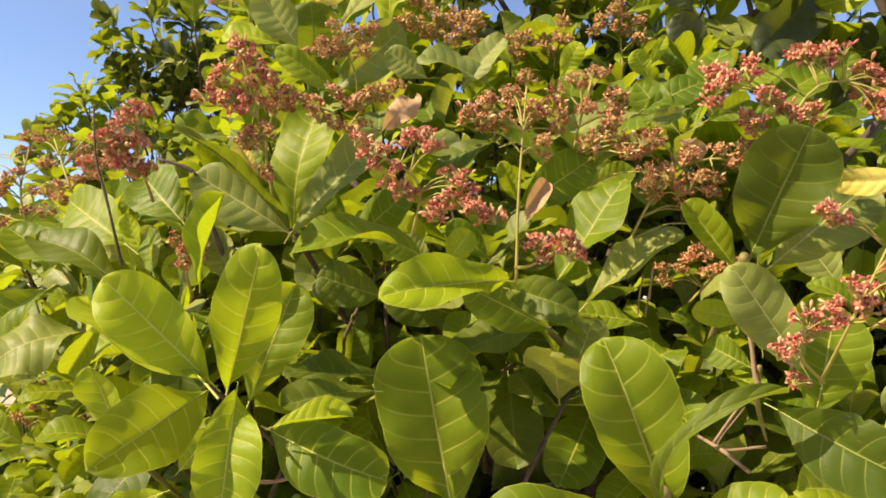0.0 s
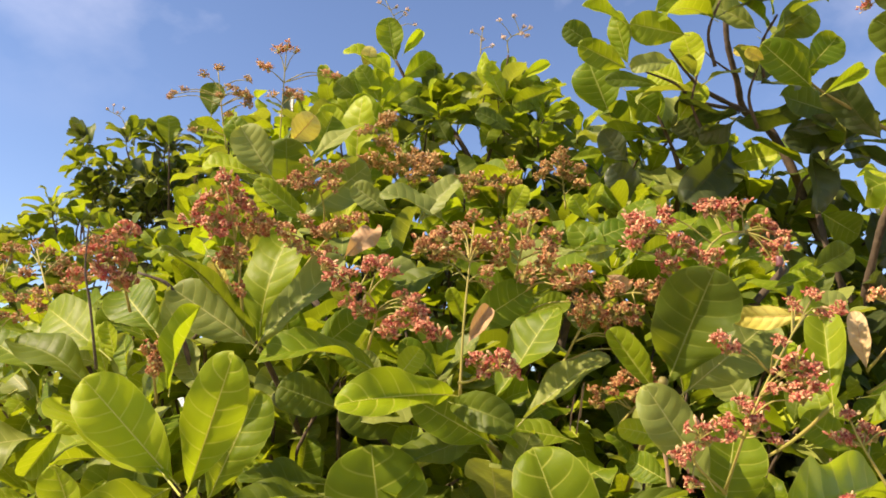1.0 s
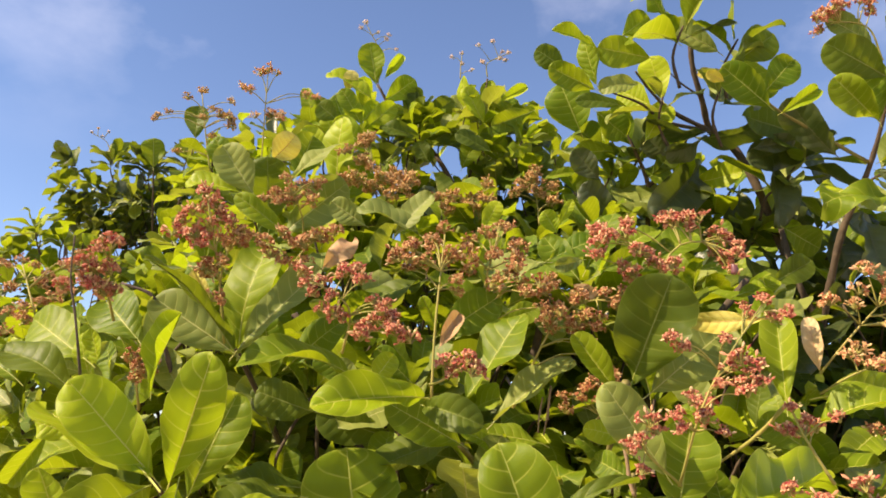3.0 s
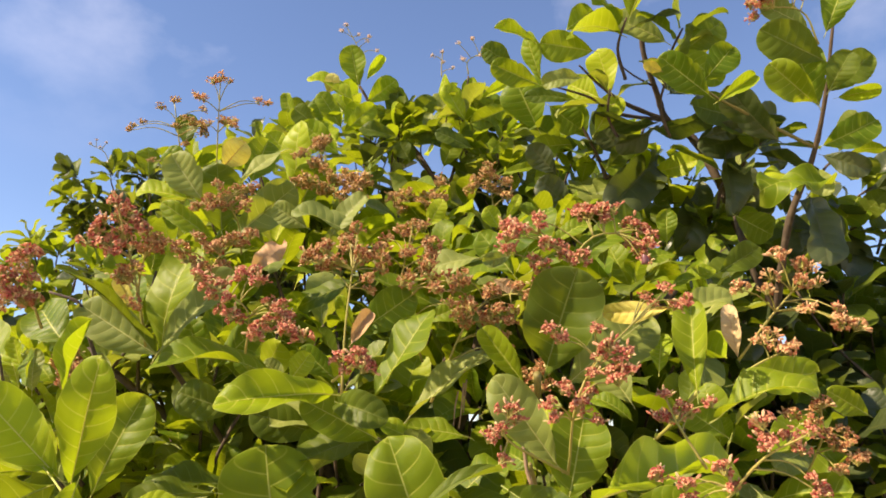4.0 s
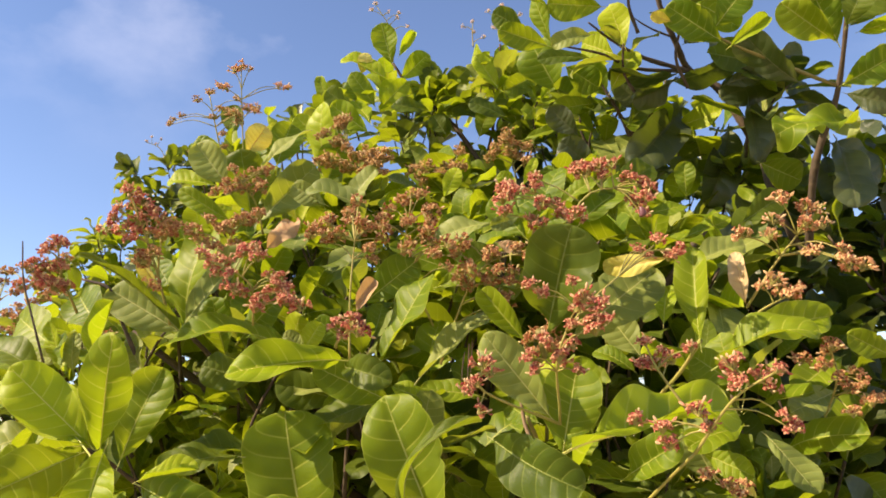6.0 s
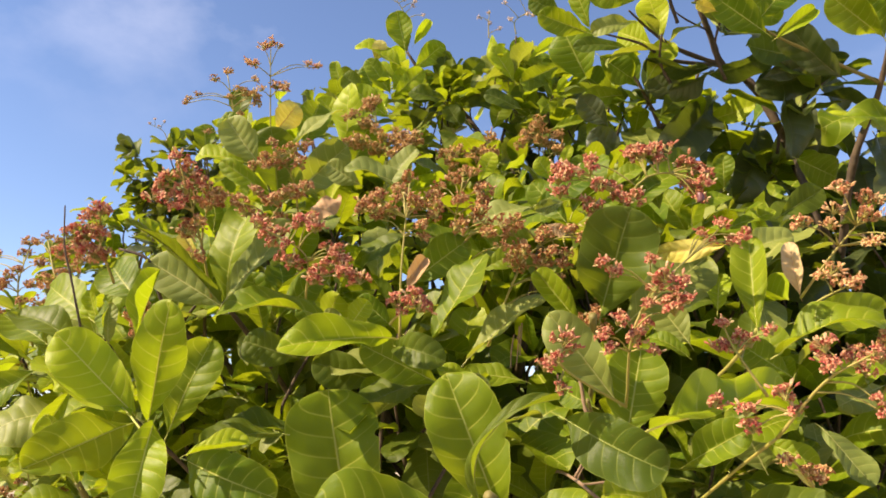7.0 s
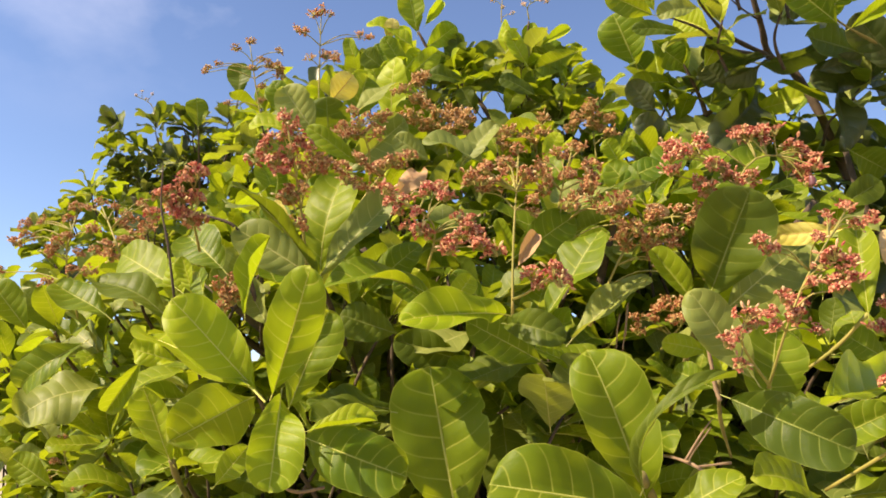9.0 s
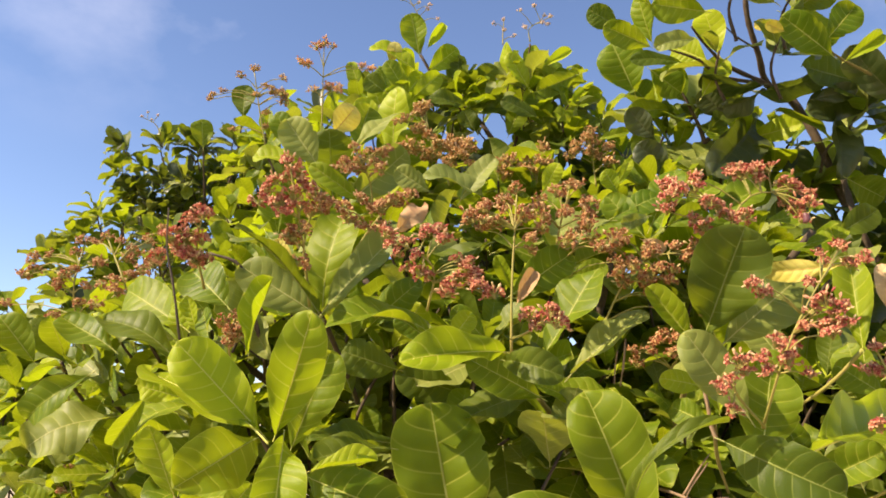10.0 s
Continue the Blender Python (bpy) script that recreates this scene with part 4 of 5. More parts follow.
leaf(bush, (-0.336, 0.882, 1.530), (-0.358, 0.921, 1.584), 0.034, -54, "mid", "flat")
leaf(side_tree, (0.995, 1.157, 2.294), (0.905, 1.163, 2.358), 0.053, -53, "grey", "flat")
leaf(side_tree, (1.025, 1.173, 2.232), (0.898, 1.161, 2.297), 0.086, -84, "dark", "flat")
leaf(side_tree, (1.032, 1.157, 2.288), (1.073, 1.122, 2.402), 0.068, 5, "mid", "flat")
leaf(side_tree, (1.039, 1.190, 2.171), (1.072, 1.148, 2.238), 0.057, 28, "dark", "bow")
leaf(side_tree, (1.021, 1.216, 2.157), (0.917, 1.180, 2.227), 0.067, -88, "mid", "bow")
leaf(bush, (0.522, 0.889, 1.282), (0.649, 0.832, 1.301), 0.067, -11, "dark", "flat")
leaf(bush, (0.244, 0.794, 1.261), (0.335, 0.749, 1.319), 0.056, -1, "mid", "flat")
leaf(bush, (0.447, 0.913, 1.407), (0.433, 0.888, 1.515), 0.056, -31, "mid", "flat")
leaf(bush, (0.286, 1.105, 1.469), (0.182, 1.101, 1.490), 0.051, 2, "mid", "flat")
leaf(bush, (0.051, 1.216, 1.443), (-0.011, 1.207, 1.486), 0.044, -44, "dark", "flat")
leaf(bush, (-0.130, 1.048, 1.513), (-0.170, 0.995, 1.522), 0.041, -73, "deep", "bow")
leaf(bush, (-0.091, 1.075, 1.391), (-0.214, 1.024, 1.395), 0.064, 10, "dark", "bow")
leaf(bush, (0.190, 1.131, 1.362), (0.128, 1.121, 1.406), 0.053, -45, "dark", "flat")
leaf(bush, (0.189, 1.164, 1.438), (0.089, 1.111, 1.451), 0.055, -47, "dark", "bow")
leaf(bush, (0.641, 1.031, 1.330), (0.604, 1.014, 1.405), 0.065, -54, "grey", "flat")
leaf(bush, (0.667, 0.932, 1.312), (0.626, 0.921, 1.361), 0.021, -28, "yellow", "slim")
leaf(bush, (-0.449, 1.101, 1.295), (-0.315, 1.046, 1.305), 0.070, -30, "mid", "bow")
leaf(bush, (-0.342, 0.954, 1.260), (-0.412, 0.960, 1.235), 0.037, -46, "young", "flat")
leaf(side_tree, (1.059, 1.247, 1.997), (0.886, 1.222, 1.952), 0.087, -7, "mid", "wavy")

# drooping leaves whose shade comes from the deep tone's colour
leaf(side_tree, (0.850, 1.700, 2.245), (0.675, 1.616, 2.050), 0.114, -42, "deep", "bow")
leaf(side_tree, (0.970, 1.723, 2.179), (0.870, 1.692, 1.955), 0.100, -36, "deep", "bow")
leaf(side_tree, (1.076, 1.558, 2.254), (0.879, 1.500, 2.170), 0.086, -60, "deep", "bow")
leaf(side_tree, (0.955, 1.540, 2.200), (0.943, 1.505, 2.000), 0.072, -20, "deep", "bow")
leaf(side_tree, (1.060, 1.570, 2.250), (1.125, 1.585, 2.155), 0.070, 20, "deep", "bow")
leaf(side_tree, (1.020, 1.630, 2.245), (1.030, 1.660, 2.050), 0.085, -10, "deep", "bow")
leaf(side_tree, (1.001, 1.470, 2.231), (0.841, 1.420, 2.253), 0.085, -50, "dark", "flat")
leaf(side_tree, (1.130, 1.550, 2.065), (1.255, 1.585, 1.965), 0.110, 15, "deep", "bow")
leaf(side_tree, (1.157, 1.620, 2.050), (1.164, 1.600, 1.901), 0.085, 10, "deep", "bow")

leaf(far_tree, (-1.006, 3.233, 2.917), (-1.006, 3.233, 3.089), 0.117, 2, "dark", "flat")
branch(far_tree, [(-1.30, 3.90, 2.62), (-1.12, 3.52, 2.76), (-1.006, 3.233, 2.917)], 0.007, 0.003, "bark")
leaf(far_tree, (-1.307, 3.559, 2.878), (-1.329, 3.559, 3.044), 0.115, 10, "mid", "flat")
branch(far_tree, [(-1.42, 4.02, 2.60), (-1.363, 3.790, 2.739), (-1.307, 3.559, 2.878)], 0.007, 0.003, "bark")
branch(side_tree, [(1.082, 1.660, 1.873), (1.026, 1.660, 2.043), (0.981, 1.655, 2.173), (0.929, 1.652, 2.273), (0.860, 1.640, 2.317), (0.816, 1.580, 2.370), (0.773, 1.530, 2.452), (0.758, 1.490, 2.539)], 0.0125, 0.006, "bark")
branch(side_tree, [(0.860, 1.640, 2.317), (0.723, 1.550, 2.319), (0.631, 1.450, 2.317), (0.564, 1.367, 2.322)], 0.0065, 0.002, "bark")
branch(side_tree, [(0.860, 1.640, 2.317), (0.699, 1.550, 2.291), (0.608, 1.450, 2.282), (0.506, 1.380, 2.273)], 0.0055, 0.0018, "bark")
branch(side_tree, [(0.807, 1.570, 2.381), (0.736, 1.520, 2.387), (0.678, 1.480, 2.407)], 0.003, 0.001, "bark")
branch(side_tree, [(1.058, 1.623, 1.662), (1.031, 1.477, 1.824), (1.030, 1.393, 1.957), (1.066, 1.334, 2.077), (1.066, 1.259, 2.171), (1.071, 1.209, 2.292), (1.091, 1.161, 2.491)], 0.0105, 0.002, "bark")
branch(side_tree, [(1.063, 1.317, 2.102), (0.928, 1.286, 2.153), (0.827, 1.267, 2.200), (0.781, 1.253, 2.245)], 0.0046, 0.0014, "stem")
branch(side_tree, [(1.045, 1.543, 1.771), (1.002, 1.537, 1.869), (0.984, 1.544, 1.957), (0.978, 1.554, 2.041)], 0.009, 0.007, "bark")
branch(side_tree, [(0.713, 1.759, 2.060), (0.694, 1.681, 2.164), (0.653, 1.656, 2.254), (0.618, 1.638, 2.315)], 0.007, 0.003, "bark")
branch(side_tree, [(0.694, 1.681, 2.164), (0.774, 1.668, 2.235), (0.801, 1.652, 2.308)], 0.006, 0.003, "bark")
branch(back_tree, [(0.439, 2.951, 2.283), (0.210, 2.860, 2.659), (0.111, 2.877, 2.801), (-0.017, 2.900, 2.922), (-0.111, 2.865, 3.067)], 0.012, 0.006, "bark")
branch(back_tree, [(0.287, 2.892, 2.526), (0.341, 2.891, 2.741), (0.371, 2.895, 2.937), (0.390, 2.850, 3.118)], 0.008, 0.004, "bark")
branch(bush, [(-0.152, 1.346, 1.109), (-0.219, 1.071, 1.284), (-0.240, 0.897, 1.375), (-0.237, 0.802, 1.408)], 0.0036, 0.0028, "bark")
branch(bush, [(-0.134, 1.549, 1.290), (-0.169, 1.303, 1.456), (-0.191, 1.115, 1.548), (-0.204, 1.001, 1.596)], 0.0055, 0.0035, "bark")
branch(bush, [(0.219, 0.761, 1.319), (0.280, 0.896, 1.264), (0.372, 1.072, 1.165)], 0.006, 0.004, "stem")
branch(bush, [(0.374, 0.939, 1.298), (0.346, 0.985, 1.322), (0.330, 1.139, 1.322), (0.279, 1.301, 1.288)], 0.0028, 0.002, "wood")
branch(bush, [(0.346, 0.985, 1.322), (0.368, 0.976, 1.359), (0.386, 0.971, 1.384)], 0.0018, 0.001, "wood")
branch(bush, [(-0.392, 0.923, 1.540), (-0.395, 0.883, 1.617), (-0.404, 0.872, 1.664), (-0.402, 0.858, 1.721)], 0.002, 0.0009, "dry")
branch(bush, [(-0.306, 1.053, 1.552), (-0.321, 1.017, 1.616), (-0.333, 0.994, 1.667), (-0.382, 0.990, 1.686)], 0.004, 0.002, "dry")
# dark stick added along the leaf in place of a twig's cast shadow
branch(bush, [(-0.211, 0.787, 1.472), (-0.212, 0.774, 1.501), (-0.212, 0.774, 1.531)], 0.0018, 0.0012, "dry")
branch(bush, [(-0.383, 0.942, 1.320), (-0.387, 1.002, 1.281), (-0.382, 1.180, 1.174)], 0.005, 0.003, "stem")
branch(bush, [(0.623, 0.954, 1.537), (0.593, 1.017, 1.484), (0.535, 1.134, 1.415)], 0.0032, 0.0022, "stalk")
branch(bush, [(0.782, 1.109, 1.371), (0.701, 1.110, 1.346), (0.627, 1.166, 1.307)], 0.003, 0.002, "stalk")
branch(bush, [(0.140, 1.006, 1.465), (0.188, 1.119, 1.418), (0.237, 1.243, 1.321)], 0.005, 0.003, "stem")
branch(bush, [(0.384, 0.966, 1.561), (0.398, 1.086, 1.491), (0.397, 1.216, 1.378)], 0.006, 0.003, "stem")
branch(bush, [(0.356, 0.861, 1.406), (0.350, 0.860, 1.425), (0.347, 0.858, 1.450), (0.341, 0.855, 1.482)], 0.003, 0.0022, "wood")
branch(bush, [(0.278, 1.000, 1.556), (0.275, 1.001, 1.528), (0.273, 1.003, 1.505)], 0.0014, 0.001, "wood")
branch(bush, [(0.265, 1.001, 1.538), (0.260, 1.002, 1.513), (0.258, 1.004, 1.486)], 0.0014, 0.001, "wood")
branch(bush, [(0.477, 0.850, 1.296), (0.507, 0.756, 1.348), (0.528, 0.676, 1.386)], 0.0022, 0.0018, "stalk")
branch(bush, [(0.354, 0.856, 1.432), (0.377, 0.919, 1.382), (0.413, 0.982, 1.328)], 0.003, 0.002, "stem")
branch(bush, [(0.413, 0.984, 1.320), (0.352, 0.985, 1.318), (0.383, 0.973, 1.371)], 0.002, 0.0012, "wood")
branch(bush, [(-0.171, 0.947, 1.285), (-0.204, 0.927, 1.281), (-0.223, 0.894, 1.292)], 0.0025, 0.0016, "wood")
branch(bush, [(0.273, 0.984, 1.549), (0.270, 0.992, 1.515), (0.266, 1.000, 1.482)], 0.0015, 0.001, "wood")

panicle(bush, "rust", (0.092, 0.934, 1.526), (0.094, 0.929, 1.630),
        (0.057, 0.942, 1.747), (0.067, 0.949, 1.721), (0.114, 0.946, 1.732), (0.094, 0.959, 1.763), (0.030, 0.945, 1.735), (0.145, 0.949, 1.717), (0.125, 0.934, 1.697), full=1)
panicle(bush, "rust", (0.208, 1.082, 1.593), (0.173, 0.997, 1.690),
        (0.140, 0.962, 1.750), (0.173, 0.974, 1.783), (0.206, 0.971, 1.796), (0.178, 0.934, 1.693), (0.225, 0.917, 1.680), (0.183, 0.962, 1.746), (0.221, 0.969, 1.763), (0.250, 0.933, 1.698), (0.219, 0.951, 1.707), full=1)
panicle(bush, "rust", (0.223, 1.027, 1.522), (0.291, 0.983, 1.662),
        (0.263, 0.965, 1.693), (0.277, 0.960, 1.671), (0.314, 0.967, 1.683), (0.306, 0.977, 1.641), (0.340, 0.967, 1.640), (0.355, 0.974, 1.696), (0.336, 0.993, 1.617), (0.271, 0.978, 1.641), (0.318, 0.991, 1.626), (0.347, 0.963, 1.657), full=1)
panicle(bush, "pink", (0.391, 0.980, 1.589), (0.461, 0.957, 1.764),
        (0.432, 0.943, 1.739), (0.337, 0.936, 1.767), (0.388, 0.952, 1.787), (0.399, 0.938, 1.759), (0.380, 0.945, 1.732), (0.497, 0.972, 1.828), (0.545, 0.969, 1.799), (0.558, 0.967, 1.762), (0.517, 0.972, 1.828), (0.472, 0.974, 1.819), (0.355, 0.934, 1.776), (0.556, 0.962, 1.740), full=1)
panicle(bush, "pink", (0.394, 0.803, 1.421), (0.402, 0.715, 1.529),
        (0.364, 0.719, 1.587), (0.409, 0.681, 1.582), (0.422, 0.677, 1.560), (0.434, 0.682, 1.543), (0.446, 0.675, 1.534), (0.407, 0.693, 1.533), (0.432, 0.687, 1.524), (0.372, 0.696, 1.514), (0.358, 0.699, 1.498), (0.365, 0.703, 1.483), (0.412, 0.707, 1.480), (0.392, 0.712, 1.495), (0.440, 0.680, 1.553), (0.414, 0.689, 1.552), (0.555, 0.865, 1.671), (0.526, 0.866, 1.660), (0.570, 0.872, 1.647))
panicle(bush, "pink", (0.392, 0.792, 1.422), (0.303, 0.653, 1.459),
        (0.302, 0.636, 1.486), (0.293, 0.641, 1.465), (0.296, 0.648, 1.438), (0.282, 0.642, 1.459), (0.311, 0.639, 1.478))
panicle(bush, "cream", (0.718, 1.019, 1.592), (0.753, 0.976, 1.650),
        (0.765, 0.943, 1.743), (0.797, 0.938, 1.731), (0.814, 0.941, 1.725), (0.817, 0.937, 1.698), (0.791, 0.934, 1.703), (0.747, 0.940, 1.710), (0.700, 0.942, 1.691), (0.741, 0.945, 1.688), (0.799, 0.936, 1.658), (0.826, 0.907, 1.655), (0.825, 0.901, 1.637), (0.849, 0.905, 1.626))
panicle(bush, "pink", (0.528, 0.676, 1.386), (0.560, 0.623, 1.441),
        (0.561, 0.615, 1.474), (0.586, 0.610, 1.460), (0.597, 0.613, 1.448), (0.605, 0.611, 1.420), (0.527, 0.644, 1.429), (0.541, 0.650, 1.411), (0.495, 0.667, 1.412), (0.502, 0.672, 1.394), (0.469, 0.684, 1.421), (0.566, 0.619, 1.457), (0.612, 0.614, 1.409))
panicle(bush, "pink", (0.534, 0.707, 1.430), (0.503, 0.703, 1.480),
        (0.492, 0.705, 1.510), (0.512, 0.709, 1.496), (0.498, 0.712, 1.484), (0.522, 0.712, 1.489), (0.490, 0.721, 1.485))
panicle(bush, "rust", (0.824, 1.112, 1.369), (0.840, 1.027, 1.466),
        (0.824, 0.994, 1.513), (0.830, 0.984, 1.473), (0.854, 0.967, 1.463), (0.863, 0.974, 1.436), (0.835, 0.976, 1.421), (0.780, 0.994, 1.501), (0.805, 0.978, 1.490), (0.838, 0.988, 1.456), (0.852, 0.983, 1.480))
panicle(bush, "rust", (0.588, 0.745, 1.331), (0.554, 0.705, 1.360),
        (0.548, 0.704, 1.359), (0.570, 0.709, 1.347), (0.585, 0.712, 1.341))
panicle(bush, "pink", (-0.385, 0.990, 1.628), (-0.384, 0.936, 1.680),
        (-0.363, 0.887, 1.717), (-0.378, 0.887, 1.710), (-0.397, 0.891, 1.690), (-0.411, 0.892, 1.682), (-0.386, 0.904, 1.683), (-0.366, 0.905, 1.683), (-0.396, 0.909, 1.662), (-0.378, 0.911, 1.657), (-0.364, 0.922, 1.656), (-0.425, 0.898, 1.657))
panicle(bush, "rust", (-0.572, 1.224, 1.575), (-0.583, 1.150, 1.668),
        (-0.561, 1.180, 1.752), (-0.624, 1.210, 1.756), (-0.660, 1.227, 1.772), (-0.552, 1.144, 1.688), (-0.598, 1.150, 1.668), (-0.623, 1.152, 1.658), (-0.531, 1.176, 1.770), (-0.599, 1.189, 1.718), (-0.532, 1.142, 1.698))
panicle(bush, "rust", (-0.727, 1.330, 1.563), (-0.725, 1.254, 1.665),
        (-0.728, 1.279, 1.773), (-0.725, 1.243, 1.707), (-0.758, 1.251, 1.675), (-0.703, 1.251, 1.676), (-0.828, 1.288, 1.739), (-0.853, 1.296, 1.706), (-0.796, 1.285, 1.750), (-0.704, 1.239, 1.640), (-0.752, 1.244, 1.619), (-0.676, 1.240, 1.718), (-0.747, 1.246, 1.697), (-0.830, 1.293, 1.717), (-0.671, 1.239, 1.641), (-0.886, 1.309, 1.650))
panicle(bush, "cream", (-0.308, 1.538, 2.059), (-0.306, 1.505, 2.200),
        (-0.322, 1.477, 2.323), (-0.303, 1.475, 2.330), (-0.282, 1.477, 2.321), (-0.359, 1.477, 2.279), (-0.341, 1.478, 2.275), (-0.291, 1.500, 2.224), (-0.268, 1.499, 2.227), (-0.327, 1.492, 2.214), (-0.211, 1.496, 2.279), (-0.186, 1.498, 2.274))
panicle(bush, "brown", (0.007, 1.533, 1.985), (-0.014, 1.542, 2.075),
        (-0.066, 1.581, 2.211), (-0.101, 1.561, 2.166), (-0.043, 1.534, 2.109), (0.013, 1.535, 2.103), (-0.069, 1.523, 2.068), (0.058, 1.538, 2.089), (-0.000, 1.520, 2.038), (0.054, 1.520, 2.038), (-0.098, 1.539, 2.088), (-0.035, 1.525, 2.061), (-0.071, 1.548, 2.137), (0.027, 1.524, 2.062), full=1)
panicle(bush, "brown", (0.385, 1.626, 2.019), (0.379, 1.622, 2.079),
        (0.364, 1.610, 2.129), (0.415, 1.612, 2.119), (0.394, 1.619, 2.091), (0.338, 1.614, 2.110), (0.372, 1.616, 2.100), full=1)
panicle(bush, "brown", (0.226, 1.579, 2.002), (0.218, 1.566, 2.057),
        (0.162, 1.565, 2.063), (0.245, 1.575, 2.103), (0.202, 1.550, 2.036), (0.244, 1.547, 2.050), (0.127, 1.566, 2.056), (0.146, 1.551, 2.036), full=1)
panicle(bush, "rust", (-0.345, 1.035, 1.501), (-0.341, 0.992, 1.550),
        (-0.350, 0.986, 1.573), (-0.328, 0.992, 1.550), (-0.345, 0.994, 1.541), (-0.319, 0.989, 1.563), (-0.337, 0.989, 1.563))
panicle(bush, "rust", (0.388, 1.200, 1.501), (0.423, 1.156, 1.557),
        (0.415, 1.128, 1.592), (0.430, 1.134, 1.564), (0.330, 1.159, 1.551), (0.358, 1.158, 1.552), (0.404, 1.143, 1.570), full=1)
panicle(bush, "rust", (-0.832, 1.539, 1.418), (-0.872, 1.501, 1.589),
        (-0.891, 1.488, 1.647), (-0.887, 1.496, 1.613), (-0.865, 1.512, 1.540))
panicle(bush, "rust", (-0.744, 1.480, 1.222), (-0.780, 1.470, 1.267),
        (-0.790, 1.457, 1.324), (-0.827, 1.476, 1.244), (-0.709, 1.472, 1.256), (-0.809, 1.468, 1.278), (-0.756, 1.479, 1.227))
panicle(bush, "pink", (0.086, 0.869, 1.539), (0.099, 0.818, 1.540),
        (0.128, 0.782, 1.559), (0.135, 0.785, 1.547), (0.111, 0.806, 1.545))
panicle(back_tree, "pale", (-0.109, 2.864, 3.072), (-0.110, 2.830, 3.210),
        (-0.118, 2.809, 3.298), (-0.072, 2.811, 3.286), (-0.196, 2.806, 3.310), (-0.032, 2.826, 3.223))
panicle(back_tree, "pale", (0.390, 2.849, 3.126), (0.389, 2.833, 3.189),
        (0.342, 2.815, 3.264), (0.406, 2.810, 3.284), (0.458, 2.819, 3.244), (0.446, 2.828, 3.209), (0.472, 2.830, 3.202), (0.363, 2.833, 3.188))
panicle(back_tree, "pale", (0.266, 2.852, 3.112), (0.265, 2.840, 3.163),
        (0.226, 2.829, 3.207), (0.270, 2.825, 3.225), (0.270, 2.837, 3.175), (0.317, 2.843, 3.150))
panicle(back_tree, "brown", (-0.597, 2.123, 2.317), (-0.617, 2.097, 2.427),
        (-0.684, 2.068, 2.545), (-0.637, 2.063, 2.564), (-0.543, 2.070, 2.537), (-0.576, 2.080, 2.496), (-0.538, 2.084, 2.478), (-0.740, 2.081, 2.495), (-0.786, 2.088, 2.468), (-0.598, 2.098, 2.423), (-0.707, 2.112, 2.368), (-0.627, 2.083, 2.481), (-0.533, 2.088, 2.460))
panicle(far_tree, "pale", (-1.644, 3.802, 3.049), (-1.677, 3.787, 3.112),
        (-1.720, 3.771, 3.176), (-1.760, 3.777, 3.153), (-1.661, 3.775, 3.160), (-1.700, 3.781, 3.134))
panicle(bush, "cream", (0.702, 0.996, 1.558), (0.715, 0.950, 1.577),
        (0.721, 0.942, 1.610), (0.743, 0.946, 1.603), (0.769, 0.937, 1.603), (0.755, 0.938, 1.595), (0.735, 0.941, 1.618))
panicle(bush, "pink", (-0.216, 0.978, 1.599), (-0.220, 0.928, 1.680),
        (-0.280, 0.879, 1.738), (-0.268, 0.875, 1.753), (-0.255, 0.872, 1.765), (-0.242, 0.875, 1.776), (-0.227, 0.884, 1.781), (-0.248, 0.879, 1.735), (-0.232, 0.881, 1.751), (-0.237, 0.887, 1.726), (-0.221, 0.895, 1.734), (-0.214, 0.889, 1.760))
panicle(bush, "rust", (-0.217, 0.961, 1.627), (-0.222, 0.938, 1.683),
        (-0.203, 0.910, 1.756), (-0.195, 0.915, 1.734), (-0.209, 0.916, 1.733), (-0.189, 0.912, 1.746), (-0.240, 0.904, 1.695), (-0.221, 0.913, 1.702), (-0.222, 0.914, 1.653), (-0.233, 0.905, 1.690))
panicle(bush, "rust", (-0.148, 1.225, 1.815), (-0.147, 1.172, 1.865),
        (-0.165, 1.142, 1.903), (-0.148, 1.149, 1.918), (-0.127, 1.149, 1.918), (-0.154, 1.147, 1.882), (-0.126, 1.147, 1.883), (-0.173, 1.147, 1.883), (-0.216, 1.139, 1.877), (-0.195, 1.135, 1.890), (-0.139, 1.153, 1.901))
panicle(bush, "rust", (-0.210, 1.036, 1.614), (-0.107, 0.954, 1.741),
        (-0.138, 0.930, 1.757), (-0.125, 0.933, 1.745), (-0.104, 0.933, 1.742), (-0.084, 0.940, 1.757), (-0.062, 0.948, 1.768), (-0.153, 0.937, 1.726), (-0.136, 0.939, 1.718), (-0.120, 0.931, 1.710), (-0.072, 0.951, 1.755), (-0.096, 0.940, 1.756))
panicle(bush, "pink", (-0.031, 0.849, 1.574), (-0.024, 0.806, 1.627),
        (-0.076, 0.810, 1.655), (-0.061, 0.809, 1.659), (-0.068, 0.803, 1.641), (-0.057, 0.807, 1.623), (-0.041, 0.799, 1.614), (-0.028, 0.800, 1.610), (-0.031, 0.806, 1.670), (-0.016, 0.805, 1.674), (-0.009, 0.798, 1.659), (0.009, 0.794, 1.632), (0.020, 0.787, 1.618), (0.013, 0.790, 1.607), (0.032, 0.791, 1.602), (0.001, 0.783, 1.592), (-0.004, 0.785, 1.584), (0.025, 0.795, 1.628), (0.039, 0.783, 1.592), (0.056, 0.785, 1.584))
panicle(side_tree, "pink", (1.017, 1.165, 2.263), (0.979, 1.147, 2.330),
        (0.878, 1.150, 2.337), (0.891, 1.146, 2.348), (0.906, 1.144, 2.354), (0.922, 1.141, 2.362), (0.932, 1.138, 2.370), (0.964, 1.134, 2.377), (0.979, 1.132, 2.382), (0.990, 1.137, 2.364))

